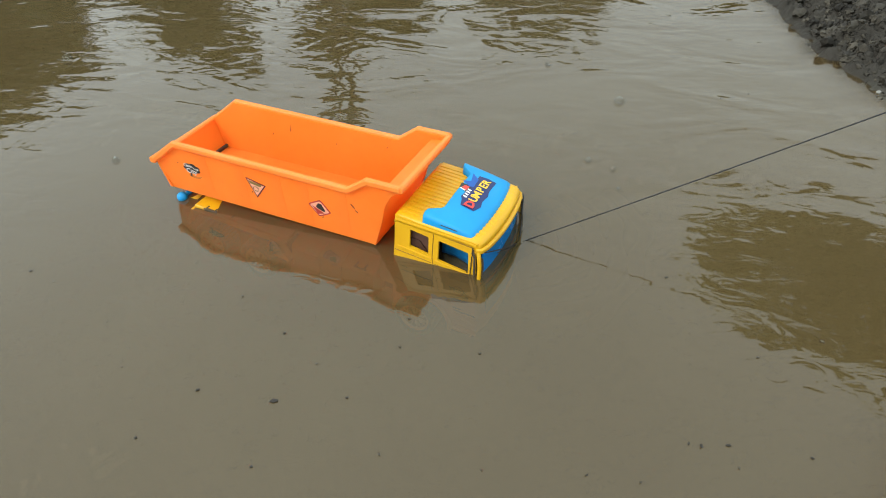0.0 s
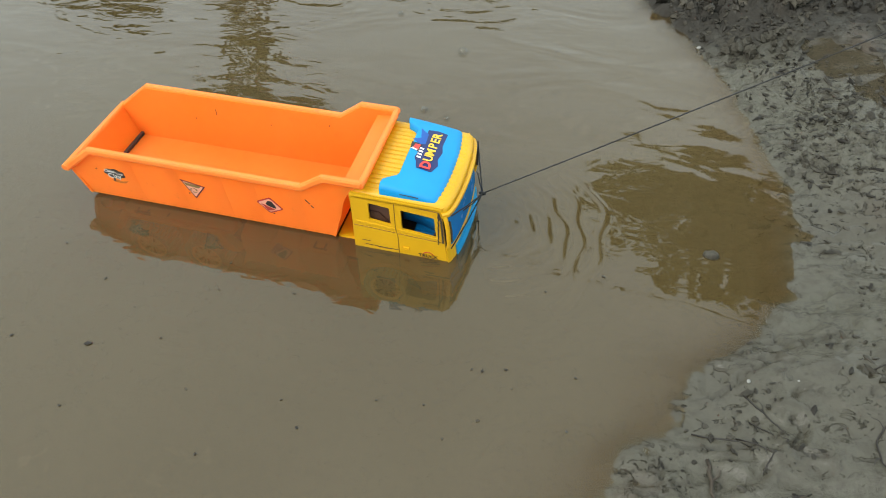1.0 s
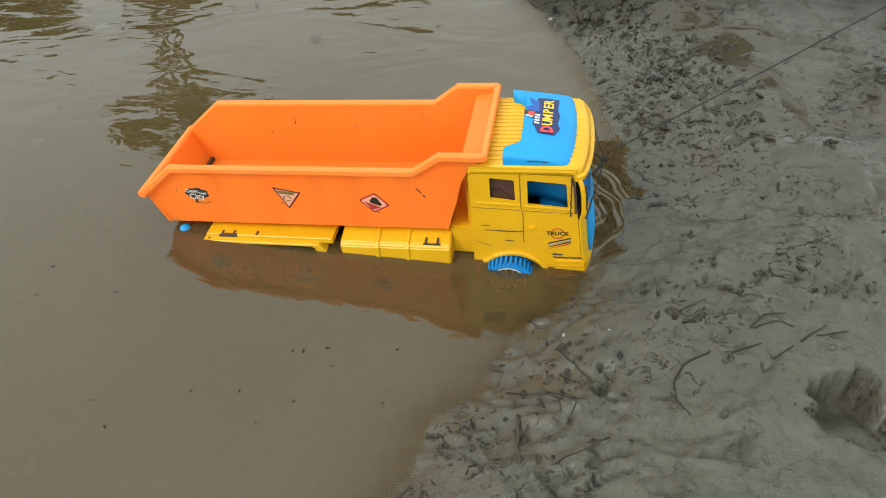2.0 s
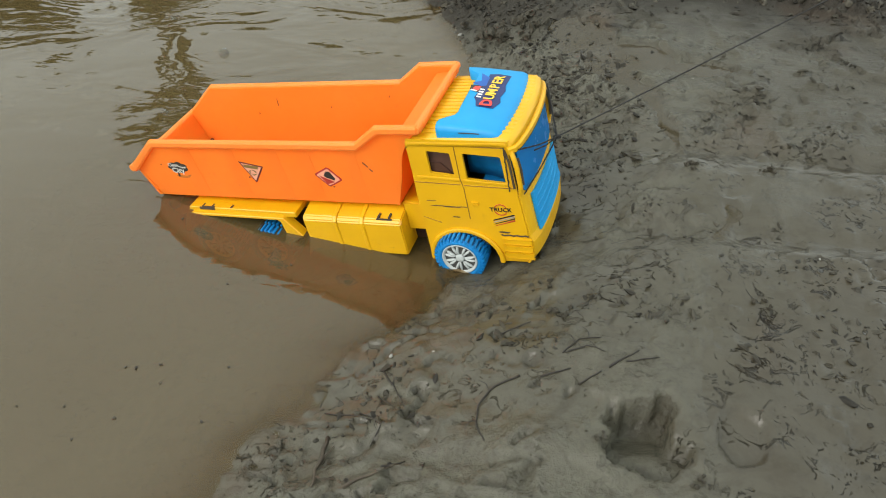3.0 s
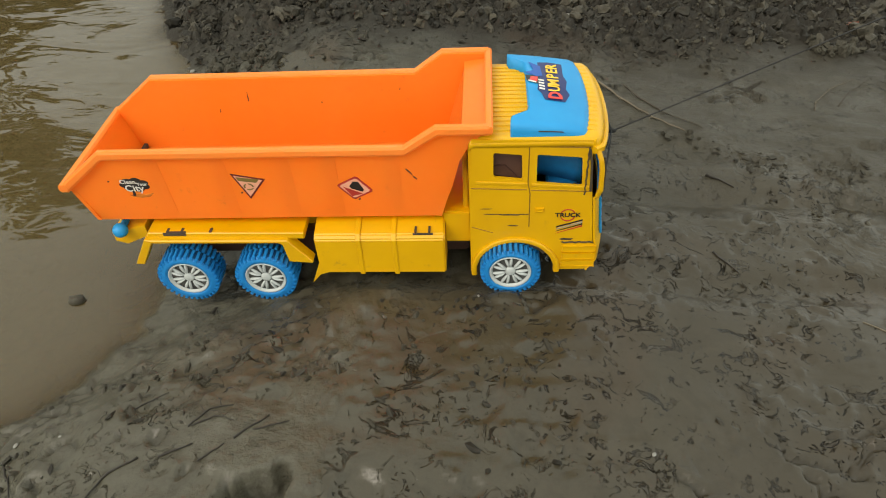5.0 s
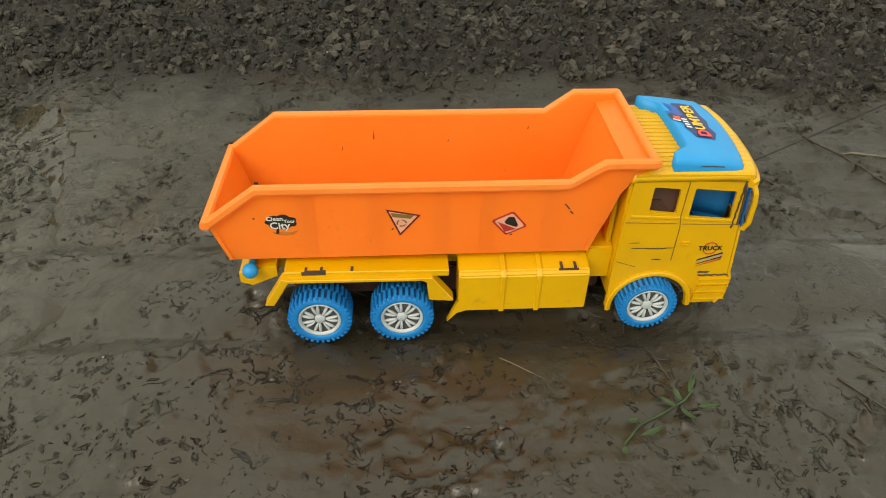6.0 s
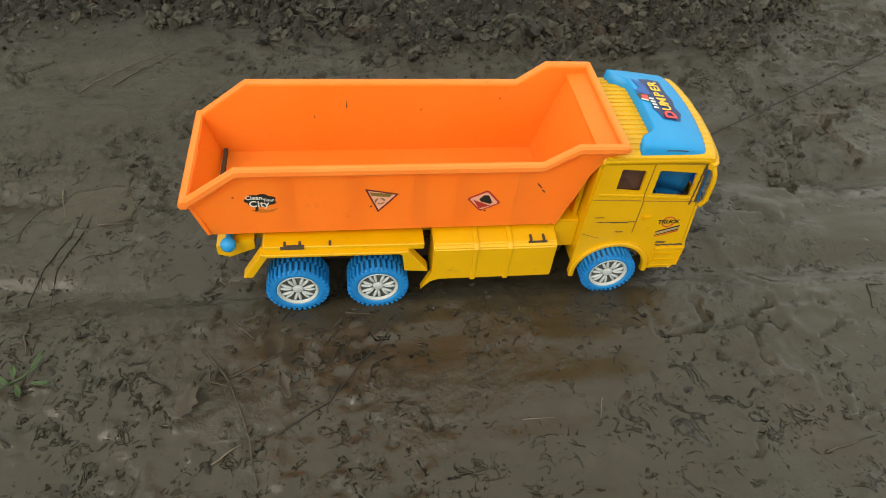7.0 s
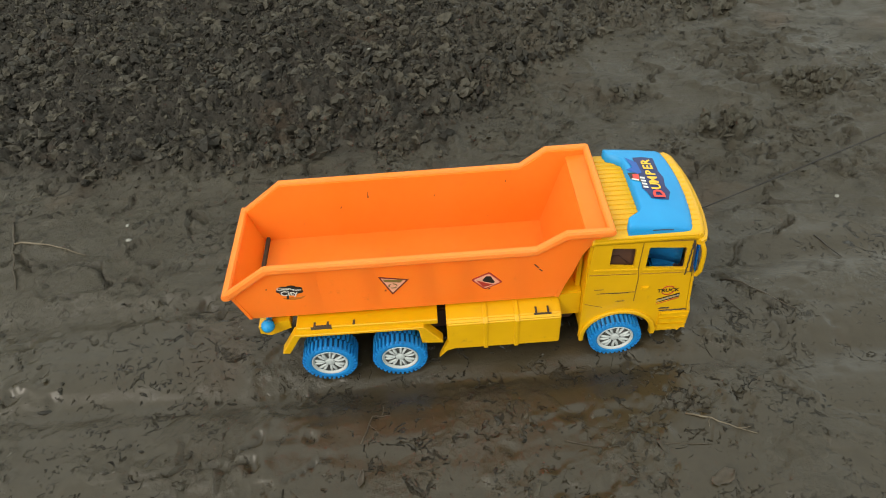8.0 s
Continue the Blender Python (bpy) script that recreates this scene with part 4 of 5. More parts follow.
fairing_shape("sticker_figure", [(-0.0060, 0.0120), (-0.0020, 0.0215), (0.0075, 0.0225), (0.0085, 0.0100)], INK, 0.0006)
fairing_shape("sticker_figure", [(-0.0030, 0.0130), (-0.0005, 0.0190), (0.0050, 0.0180), (0.0055, 0.0120)], BRIGHT_RED, 0.0008)
fairing_shape("sticker_figure", [(-0.0050, 0.0140), (-0.0030, 0.0205), (-0.0010, 0.0200), (-0.0028, 0.0135)], WHITE_INK, 0.0009)
for u in (-0.0150, -0.0105, -0.0060, -0.0015):
    fairing_shape("sticker_mark", [(u, 0.0072), (u + 0.0006, 0.0118), (u + 0.0032, 0.0118), (u + 0.0026, 0.0072)], WHITE_INK, 0.0008)


def on_fairing(u, v, lift):
    x, y = 0.2200 - v, 0.006 + u
    slope = math.degrees(math.atan((fairing_top(x + 0.01, y) - fairing_top(x - 0.01, y)) / 0.02))
    return Matrix.Translation((x, y, fairing_top(x, y) + lift)) @ pose(0, 0, 0, 0, -slope, 0) @ pose(0, 0, 0, 0, 0, 90)


lettering("sticker_capital", "D", 0.0150, BRIGHT_RED, cab, on_fairing(-0.0225, -0.0010, 0.0011), fat=0.0006)
for word, u in (("U", -0.0120), ("M", -0.0025), ("P", 0.0080), ("E", 0.0170), ("R", 0.0255)):
    lettering("sticker_capital", word, 0.0135, YELLOW_INK, cab, on_fairing(u, -0.0008, 0.0010), fat=0.0003)
bm = bmesh.new()
add_sweep(bm, [(0.2050, -0.0584, 0.1655), (0.2150, -0.0584, 0.1652), (0.2240, -0.0584, 0.1645)], 0.0006, 0.0008)
part("mud_scratch", bm, GRIME, cab)


# -- wheels --
def lathe(profile, segments):
    """A ring turned about the y axis, from pairs of y and radius."""
    bm = bmesh.new()
    rings = [[bm.verts.new((r * math.sin(math.tau * k / segments), y, r * math.cos(math.tau * k / segments))) for k in range(segments)] for y, r in profile]
    for a, b in zip(rings, rings[1:]):
        for k in range(segments):
            bm.faces.new((a[k], a[(k + 1) % segments], b[(k + 1) % segments], b[k]))
    bmesh.ops.recalc_face_normals(bm, faces=list(bm.faces))
    return bm


def join(bm, piece):
    """Adds one bmesh to another."""
    tmp = bpy.data.meshes.new("tmp")
    piece.to_mesh(tmp)
    bm.from_mesh(tmp)
    piece.free()
    bpy.data.meshes.remove(tmp)


def make_wheel(s, R):
    """A wheel of radius R whose outer face looks along s times the y axis."""
    bm = bmesh.new()
    bmesh.ops.create_cone(bm, cap_ends=True, segments=40, radius1=0.0182, radius2=0.0182, depth=0.018, matrix=Matrix.Translation((0, -s * 0.0015, 0)) @ pose(0, 0, 0, 90, 0, 0))
    wheel = part("wheel", bm, RIM_BACK, truck, "blue-tyred toy wheel")
    bm = lathe([(-s * 0.0115, 0.0175), (-s * 0.0125, 0.0215), (-s * 0.0116, R - 0.0016), (-s * 0.0100, R - 0.0006)], 64)
    join(bm, lathe([(s * 0.0096, R - 0.0004), (s * 0.0112, R - 0.0007), (s * 0.0120, R - 0.0018), (s * 0.0124, R - 0.0034), (s * 0.0126, 0.0212), (s * 0.0121, 0.0194), (s * 0.0110, 0.0187), (s * 0.0095, 0.0184)], 64))
    for f in bm.faces:
        f.smooth = True
    n = 34
    for k in range(n):
        for row, (y0, y1, long) in enumerate(((-0.0118, -0.0007, 0), (0.0007, 0.0118, 1))):
            piece = bmesh.new()
            add_box(piece, -0.00135, 0.00135, y0, y1, R - 0.0012, R + 0.0018, bevel=0.0004)
            edge = y0 if row == 0 else y1
            deep = 0.0028 if k % 2 else 0.0018
            add_box(piece, -0.00135, 0.00135, edge - 0.0008, edge + 0.0008, R - deep, R + 0.0012, bevel=0.0004)
            bmesh.ops.rotate(piece, verts=list(piece.verts), cent=(0, 0, 0), matrix=Matrix.Rotation(math.tau * (k + 0.5 * row) / n, 3, "Y"))
            join(bm, piece)
    tyre = part("tyre", bm, TYRE, wheel, "blue plastic tyre with knobbed tread")
    part("tread_groove", lathe([(-0.0100, R - 0.0006), (0.0, R - 0.0003), (0.0097, R - 0.0005)], 64), GROOVE, tyre, "darker blue grooves of the tread", smooth=True)
    # pale rim: a shallow dish with pairs of raised lobes round the hub
    bm = lathe([(s * 0.0090, 0.0187), (s * 0.0119, 0.0186), (s * 0.0122, 0.0178), (s * 0.0112, 0.0168), (s * 0.0100, 0.0158)], 48)
    join(bm, lathe([(s * 0.0090, 0.0050), (s * 0.0104, 0.0046), (s * 0.0109, 0.0034), (s * 0.0110, 0.0001)], 24))
    for f in bm.faces:
        f.smooth = True
    for k in range(7):
        for d in (-1, 1):
            piece = bmesh.new()
            bmesh.ops.create_uvsphere(piece, u_segments=10, v_segments=8, radius=1.0)
            for v in piece.verts:
                z = v.co.z
                v.co = (v.co.x * 0.00155 * (1.0 + 0.15 * z) + d * (0.0017 + 0.0011 * z), s * (0.0094 + max(0.0, s * v.co.y) * 0.0024), 0.0105 + z * 0.0058)
            for f in piece.faces:
                f.smooth = True
            bmesh.ops.rotate(piece, verts=list(piece.verts), cent=(0, 0, 0), matrix=Matrix.Rotation(math.tau * k / 7, 3, "Y"))
            join(bm, piece)
    rim = part("rim", bm, GREY, wheel, "pale grey rim with pairs of raised lobes")
    part("dish", lathe([(s * 0.0092, 0.0160), (s * 0.0088, 0.0100), (s * 0.0090, 0.0040)], 48), DISH, rim, "dish behind the spokes, coloured dark for shade", smooth=True)
    return wheel


GROOVE = plain("dark_blue_tread", (0.010, 0.095, 0.230), 0.6, 0.6)
# darker greys paint in the shade between and behind the rim lobes
DISH = plain("shade_dark_rim_dish", (0.085, 0.085, 0.080), 0.55, 0.4)
RIM_BACK = plain("shaded_rim_plastic", (0.20, 0.205, 0.205), 0.5)
TYRE = moulded_plastic("blue_tyre_plastic", (0.001, 0.15, 0.42), (0.003, 0.21, 0.53), 0.5)
WHEELS = []
for s in (-1, 1):
    front, rear = make_wheel(s, 0.0252), make_wheel(s, 0.0264)
    for wheel, x, y, z in ((front, 0.1854, 0.0610, 0.0262), (rear, -0.0370, 0.0648, 0.0240), (None, -0.1095, 0.0648, 0.0240)):
        place = pose(x, s * y, z)
        if wheel is None:
            wheel = copy_thing(rear, place)
        wheel.matrix_basis = place
        WHEELS.append((wheel, place))
for x in (0.1854, -0.0370, -0.1095):
    bm = bmesh.new()
    bmesh.ops.create_cone(bm, cap_ends=True, segments=12, radius1=0.0025, radius2=0.0025, depth=0.110, matrix=Matrix.Translation((x, 0, 0.0245)) @ pose(0, 0, 0, 90, 0, 0))
    add_box(bm, x - 0.006, x + 0.006, -0.018, 0.018, 0.026, 0.050)
    part("axle", bm, DARK, truck)
# dark box added under the chassis to stand for the shade there
part("belly_shade", box(-0.1350, 0.1480, -0.0360, 0.0360, 0.0190, 0.0480, bevel=0.002), SMOKE, truck, "dark brown box added for the shade between the wheels")


# ---- loose soil on the bank ----
def ico(level):
    bm = bmesh.new()
    bmesh.ops.create_icosphere(bm, subdivisions=level, radius=1.0)
    bm.verts.ensure_lookup_table()
    v = np.array([p.co for p in bm.verts])
    f = np.array([[p.index for p in q.verts] for q in bm.faces])
    bm.free()
    return v, f


def lumps(name, xy, size, squash, level, material, seed, sink=0.35, longest=1.5):
    """Many uneven lumps lying on the ground, joined in one mesh."""
    gen = np.random.default_rng(seed)
    base, faces = ico(level)
    n, k = len(xy), len(base)
    shape = base[None] * (1 + 0.26 * gen.standard_normal((n, k, 1)).clip(-1.6, 1.6))
    shape = shape * size[:, None, None] * np.stack([gen.uniform(0.7, longest, n), gen.uniform(0.55, 1.0, n), np.full(n, squash) * gen.uniform(0.6, 1.3, n)], 1)[:, None]
    a, tilt = gen.uniform(0, math.tau, n), gen.normal(0, 0.35, n)
    ca, sa, ct, st = np.cos(a)[:, None], np.sin(a)[:, None], np.cos(tilt)[:, None], np.sin(tilt)[:, None]
    x, y, z = shape[..., 0], shape[..., 1], shape[..., 2]
    x, z = x * ct - z * st, x * st + z * ct
    x, y = x * ca - y * sa, x * sa + y * ca
    ground_z = ground_height(xy[:, 0], xy[:, 1])
    pts = np.stack([x + xy[:, :1], y + xy[:, 1:], z + (ground_z + size * squash * (1 - 2 * sink) * 0.5)[:, None]], -1).reshape(-1, 3)
    tri = (faces[None] + (np.arange(n) * k)[:, None, None]).reshape(-1, 3)
    data = bpy.data.meshes.new(name)
    data.from_pydata(pts.tolist(), [], tri.tolist())
    data.materials.append(material)
    return new(name, data)


gen = np.random.default_rng(11)


def scatter(n, x0, x1, y0, y1, chance):
    xy = np.stack([gen.uniform(x0, x1, n), gen.uniform(y0, y1, n)], 1)
    keep = gen.uniform(0, 1, n) < chance(xy[:, 0], xy[:, 1])
    return xy[keep]


def dry(x, y):
    return (x > np.interp(y, SHORE_Y, SHORE_X) + 0.005).astype(float)


xy = scatter(27000, -0.48, 2.35, 0.33, 1.25, lambda x, y: clodded(x, y) * dry(x, y) * (0.35 + 0.65 * smooth_step(fbm(x, y, 8, 2, 70) + 0.6)))
tagged(lumps("soil_clods", xy, gen.gamma(2.6, 0.0017, len(xy)).clip(0.0020, 0.012), 0.85, 2, CLOD, 3, 0.30), "crumbled dark soil clods behind the track", "soil", kind="stuff")
xy = scatter(26000, -0.48, 2.35, 0.25, 1.2, lambda x, y: np.maximum(clodded(x, y), 0.25 * clodded(x, y + 0.06)) * dry(x, y))
tagged(lumps("soil_crumbs", xy, gen.uniform(0.0014, 0.0040, len(xy)), 0.85, 1, CLOD, 4), "fine dark soil crumbs", "soil", kind="stuff")


def torn_mud(x, y):
    near = np.exp(-(((x + 0.18) / 0.09) ** 2)) * smooth_step((y - 0.03) / 0.08) * 0.9
    patchy = smooth_step((fbm(x, y, 7, 3, 3) * 1.3 + 0.1) / 0.9) * smooth_step((fbm(x, y, 26, 2, 60) - 0.05) / 0.45)
    track = np.exp(-((np.abs(y - 0.02) / 0.09) ** 4))
    return dry(x, y) * np.maximum(near, patchy * (0.55 + 0.45 * smooth_step((x - 0.1) / 0.5))) * (1 - 0.6 * track) * (1 - clodded(x, y))


xy = scatter(80000, -0.36, 2.25, -0.38, 0.75, torn_mud)
tagged(lumps("mud_crumbs", xy, gen.gamma(1.8, 0.0009, len(xy)).clip(0.0006, 0.0038), 0.60, 1, CRUMB, 5, 0.50, 2.6), "small dark crumbs of torn mud", "mud", kind="stuff")
xy = scatter(800, -0.32, -0.06, 0.06, 0.48, lambda x, y: dry(x, y) * smooth_step(fbm(x, y, 14, 2, 80) + 0.35))
tagged(lumps("shore_clods", xy, gen.uniform(0.003, 0.010, len(xy)) * 0.55, 0.55, 2, CRUMB, 6, 0.5, 2.3), "dark wet clods along the waterline", "mud", kind="stuff")


def ground_at(x, y):
    return float(ground_height(np.array([x]), np.array([y]))[0])


def clod_shape(seed):
    g = np.random.default_rng(seed)
    bm = bmesh.new()
    bmesh.ops.create_icosphere(bm, subdivisions=2, radius=1.0)
    for v in bm.verts:
        v.co = v.co * (1 + 0.22 * float(g.standard_normal())) * (1 + 0.3 * noise.noise(v.co * 1.7 + Vector((seed, 0, 0))))
    data = bpy.data.meshes.new("clod")
    bm.to_mesh(data)
    bm.free()
    data.materials.append(CRUMB)
    return data


CLODS = [clod_shape(k) for k in range(7)]


def heap(x, y, radius, count, seed, label):
    """A small heap of clods."""
    g = np.random.default_rng(seed)
    root = tagged(new("mud_heap"), label, "mud heap", "heaps of mud beside the track")
    root.location = (x, y, ground_at(x, y))
    for k in range(count):
        r, a = radius * math.sqrt(g.uniform()), g.uniform(0, math.tau)
        dx, dy = r * math.cos(a), 0.75 * r * math.sin(a)
        size = g.uniform(0.09, 0.21) * radius
        ob = new("clod", CLODS[k % 7])
        ob.parent = root
        ob.location = (dx, dy, ground_at(x + dx, y + dy) - root.location.z + size * (0.35 + 0.6 * (1 - r / radius)))
        ob.rotation_euler = (g.uniform(0, 6), g.uniform(0, 6), g.uniform(0, 6))
        ob.scale = (size * g.uniform(0.8, 1.4), size, size * 0.8)


for k, (x, y, r, n) in enumerate(((0.622, 0.462, 0.040, 26), (1.968, 0.703, 0.050, 22), (2.040, 0.440, 0.050, 24), (1.885, 0.365, 0.045, 24), (1.770, 0.470, 0.030, 12), (1.372, 0.091, 0.022, 9), (0.335, 0.197, 0.024, 9), (-0.240, 0.400, 0.045, 26), (-0.150, -0.120, 0.012, 6), (-0.132, -0.155, 0.014, 7), (-0.168, -0.150, 0.010, 5), (0.036, -0.128, 0.013, 6), (0.072, 0.066, 0.012, 5), (-0.015, 0.060, 0.014, 6), (-0.098, -0.282, 0.009, 7), (-0.026, -0.306, 0.010, 8))):
    heap(x, y, r, n, 100 + k, "heap of dark crumbly mud on the wet bank")

# ---- twigs, leaves, chips ----


def bark(name, colour, pale):
    n = Nodes(name)
    col = n.mix(n.ramp(n.noise(90, 5, 0.65), (0.35, 0.0), (0.7, 1.0)), colour, pale)
    return n.done(Base_Color=col, Roughness=0.7, Normal=n.bump(n.noise(240, 4), 0.5, 0.001))


DARK_TWIG = bark("dark_wet_bark", (0.009, 0.0065, 0.004), (0.024, 0.018, 0.012))
BROWN_TWIG = bark("brown_bark", (0.030, 0.021, 0.012), (0.062, 0.047, 0.030))
PALE_TWIG = bark("bleached_wood", (0.085, 0.066, 0.042), (0.16, 0.13, 0.09))
DEAD_LEAF = bark("dead_leaf", (0.028, 0.021, 0.013), (0.055, 0.043, 0.028))
GREEN_LEAF = bark("green_leaf", (0.020, 0.042, 0.008), (0.042, 0.075, 0.018))
CHIP = bark("white_chip", (0.17, 0.165, 0.145), (0.27, 0.26, 0.24))
twig_rng = random.Random(21)


def twig(points, thick, material, label):
    """A bent twig lying on the mud, with a stub or two."""
    thick = thick * 0.62
    path = []
    for (x0, y0), (x1, y1) in zip(points, points[1:]):
        for i in range(4):
            t = i / 4
            path.append((x0 + (x1 - x0) * t + twig_rng.uniform(-1, 1) * thick * 0.8, y0 + (y1 - y0) * t + twig_rng.uniform(-1, 1) * thick * 0.8))
    path.append(points[-1])
    solid = [(x, y, ground_at(x, y) + thick * 0.6) for x, y in path]
    for _ in range(3):
        solid = [solid[0]] + [(b[0], b[1], max(b[2], (a[2] + c[2]) / 2)) for a, b, c in zip(solid, solid[1:], solid[2:])] + [solid[-1]]
    bm = bmesh.new()
    n = len(solid)
    add_tube(bm, solid, [thick * (1.0 - 0.55 * i / (n - 1)) * twig_rng.uniform(0.85, 1.15) for i in range(n)], 6)
    ob = part("twig", bm, material, None, "", True)
    if n > 6:
        for i in (n // 3, 2 * n // 3):
            x, y, z = solid[i]
            a = twig_rng.uniform(0, math.tau)
            bm = bmesh.new()
            add_tube(bm, [(x, y, z), (x + 0.006 * math.cos(a), y + 0.006 * math.sin(a), z + 0.002), (x + 0.012 * math.cos(a + 0.3), y + 0.012 * math.sin(a + 0.3), z + 0.0015)], [thick * 0.5, thick * 0.35, thick * 0.2], 5)
            part("side_shoot", bm, material, ob)
    tagged(ob, label, "twig", "twigs on the mud")


DK, BR, PL = "thin dark wet twig lying on mud", "brown broken twig lying on mud", "pale bleached stick lying on mud"
twig([(-0.306, -0.292), (-0.305, -0.318), (-0.302, -0.341)], 0.0030, BROWN_TWIG, BR)
twig([(-0.159, -0.231), (-0.178, -0.243), (-0.189, -0.262), (-0.187, -0.280), (-0.179, -0.293)], 0.0016, DARK_TWIG, DK)
twig([(-0.277, -0.338), (-0.241, -0.316)], 0.0020, BROWN_TWIG, BR)
twig([(-0.252, -0.322), (-0.236, -0.312)], 0.0014, DARK_TWIG, DK)
twig([(-0.278, -0.222), (-0.260, -0.246), (-0.248, -0.263)], 0.0013, DARK_TWIG, DK)
twig([(-0.318, -0.267), (-0.274, -0.274)], 0.0012, DARK_TWIG, DK)
twig([(-0.285, -0.268), (-0.262, -0.284), (-0.268, -0.300)], 0.0012, DARK_TWIG, DK)
twig([(-0.275, -0.250), (-0.258, -0.262)], 0.0012, DARK_TWIG, DK)
twig([(-0.125, -0.208), (-0.108, -0.200), (-0.093, -0.203)], 0.0012, DARK_TWIG, DK)
twig([(-0.112, -0.235), (-0.096, -0.222)], 0.0015, DARK_TWIG, DK)
twig([(-0.179, -0.187), (-0.156, -0.172)], 0.0010, DARK_TWIG, DK)
twig([(0.255, 0.333), (0.287, 0.283), (0.312, 0.246), (0.346, 0.215)], 0.0026, PALE_TWIG, PL)
twig([(0.353, 0.139), (0.379, 0.119)], 0.0026, DARK_TWIG, DK)
twig([(0.328, 0.012), (0.348, -0.013)], 0.0018, DARK_TWIG, DK)
twig([(-0.127, -0.208), (-0.115, -0.193), (-0.097, -0.189)], 0.0013, DARK_TWIG, DK)
twig([(-0.077, -0.211), (-0.051, -0.202)], 0.0013, DARK_TWIG, DK)
twig([(0.532, 0.290), (0.544, 0.316), (0.574, 0.349), (0.617, 0.376)], 0.0012, PALE_TWIG, PL)
twig([(0.544, 0.090), (0.537, 0.057), (0.535, 0.028)], 0.0013, BROWN_TWIG, BR)
twig([(0.558, 0.112), (0.570, 0.069)], 0.0015, PALE_TWIG, PL)
twig([(0.597, 0.073), (0.594, 0.035), (0.582, -0.007), (0.585, -0.049)], 0.0014, DARK_TWIG, DK)
twig([(0.607, 0.052), (0.637, 0.054)], 0.0020, BROWN_TWIG, BR)
twig([(-0.143, -0.232), (-0.120, -0.222)], 0.0018, DARK_TWIG, DK)
twig([(-0.090, -0.217), (-0.067, -0.198)], 0.0016, DARK_TWIG, DK)
twig([(0.289, 0.335), (0.306, 0.295), (0.330, 0.260), (0.369, 0.227)], 0.0018, BROWN_TWIG, BR)
twig([(0.754, -0.078), (0.776, -0.100)], 0.0020, BROWN_TWIG, BR)
twig([(0.798, -0.080), (0.808, -0.062)], 0.0012, DARK_TWIG, DK)
twig([(0.575, -0.065), (0.578, -0.085), (0.584, -0.104)], 0.0022, BROWN_TWIG, BR)
twig([(0.440, -0.075), (0.477, -0.102)], 0.0010, PALE_TWIG, PL)
twig([(0.798, -0.174), (0.808, -0.187), (0.823, -0.203)], 0.0013, BROWN_TWIG, BR)
twig([(0.876, -0.043), (0.911, -0.047)], 0.0017, BROWN_TWIG, BR)
twig([(0.739, -0.123), (0.742, -0.141), (0.767, -0.149)], 0.0013, BROWN_TWIG, BR)
twig([(0.757, -0.138), (0.801, -0.114)], 0.0012, BROWN_TWIG, BR)
twig([(0.561, -0.038), (0.572, 0.003), (0.583, 0.032), (0.589, 0.089)], 0.0013, DARK_TWIG, DK)
twig([(0.569, 0.307), (0.600, 0.345), (0.636, 0.374)], 0.0012, BROWN_TWIG, BR)
twig([(0.789, -0.198), (0.843, -0.166), (0.870, -0.128), (0.896, -0.099)], 0.0016, DARK_TWIG, DK)
twig([(0.749, -0.214), (0.775, -0.197)], 0.0014, PALE_TWIG, PL)
twig([(0.731, -0.106), (0.759, -0.143), (0.778, -0.197), (0.787, -0.235)], 0.0018, BROWN_TWIG, BR)
twig([(1.251, -0.246), (1.305, -0.233)], 0.0020, BROWN_TWIG, BR)
twig([(1.076, -0.180), (1.070, -0.200)], 0.0012, PALE_TWIG, PL)
twig([(0.856, -0.073), (0.883, -0.077)], 0.0014, BROWN_TWIG, BR)
twig([(1.003, -0.195), (1.032, -0.196)], 0.0008, PALE_TWIG, PL)
twig([(0.876, 0.286), (0.904, 0.221), (0.933, 0.153)], 0.0030, BROWN_TWIG, BR)
twig([(0.900, 0.236), (0.950, 0.226), (1.004, 0.206)], 0.0024, PALE_TWIG, PL)
twig([(1.786, 0.075), (1.814, 0.046), (1.846, 0.015)], 0.0015, BROWN_TWIG, BR)
twig([(1.775, 0.042), (1.791, 0.016)], 0.0012, DARK_TWIG, DK)
twig([(1.692, -0.096), (1.719, -0.109), (1.751, -0.124)], 0.0015, PALE_TWIG, PL)
twig([(1.377, -0.101), (1.387, -0.071), (1.405, -0.072)], 0.0015, BROWN_TWIG, BR)
twig([(0.880, 0.756), (0.947, 0.758)], 0.0016, BROWN_TWIG, BR)
twig([(0.680, 0.947), (0.716, 0.866)], 0.0012, PALE_TWIG, PL)
twig([(0.721, 0.901), (0.764, 0.834)], 0.0010, PALE_TWIG, PL)
twig([(1.910, 0.125), (1.929, 0.092)], 0.0016, DARK_TWIG, DK)
twig([(1.572, -0.115), (1.603, -0.126)], 0.0012, BROWN_TWIG, BR)
twig([(1.663, -0.127), (1.706, -0.131)], 0.0010, BROWN_TWIG, BR)


def leaf_mesh(length, wide, curl, ragged):
    bm = bmesh.new()
    rows = []
    for i in range(9):
        t = i / 8
        w = wide * (math.sin(math.pi * min(1, t * 0.97 + 0.03)) ** 0.75) * (1 + ragged * twig_rng.uniform(-1, 1))
        rows.append([((t - 0.5) * length, w * u, curl * length * ((t - 0.5) ** 2 + 0.6 * abs(u) ** 2 * t)) for u in (-1, -0.5, 0, 0.5, 1)])
    add_surface(bm, rows)
    thicken(bm, 0.0004)
    return bm


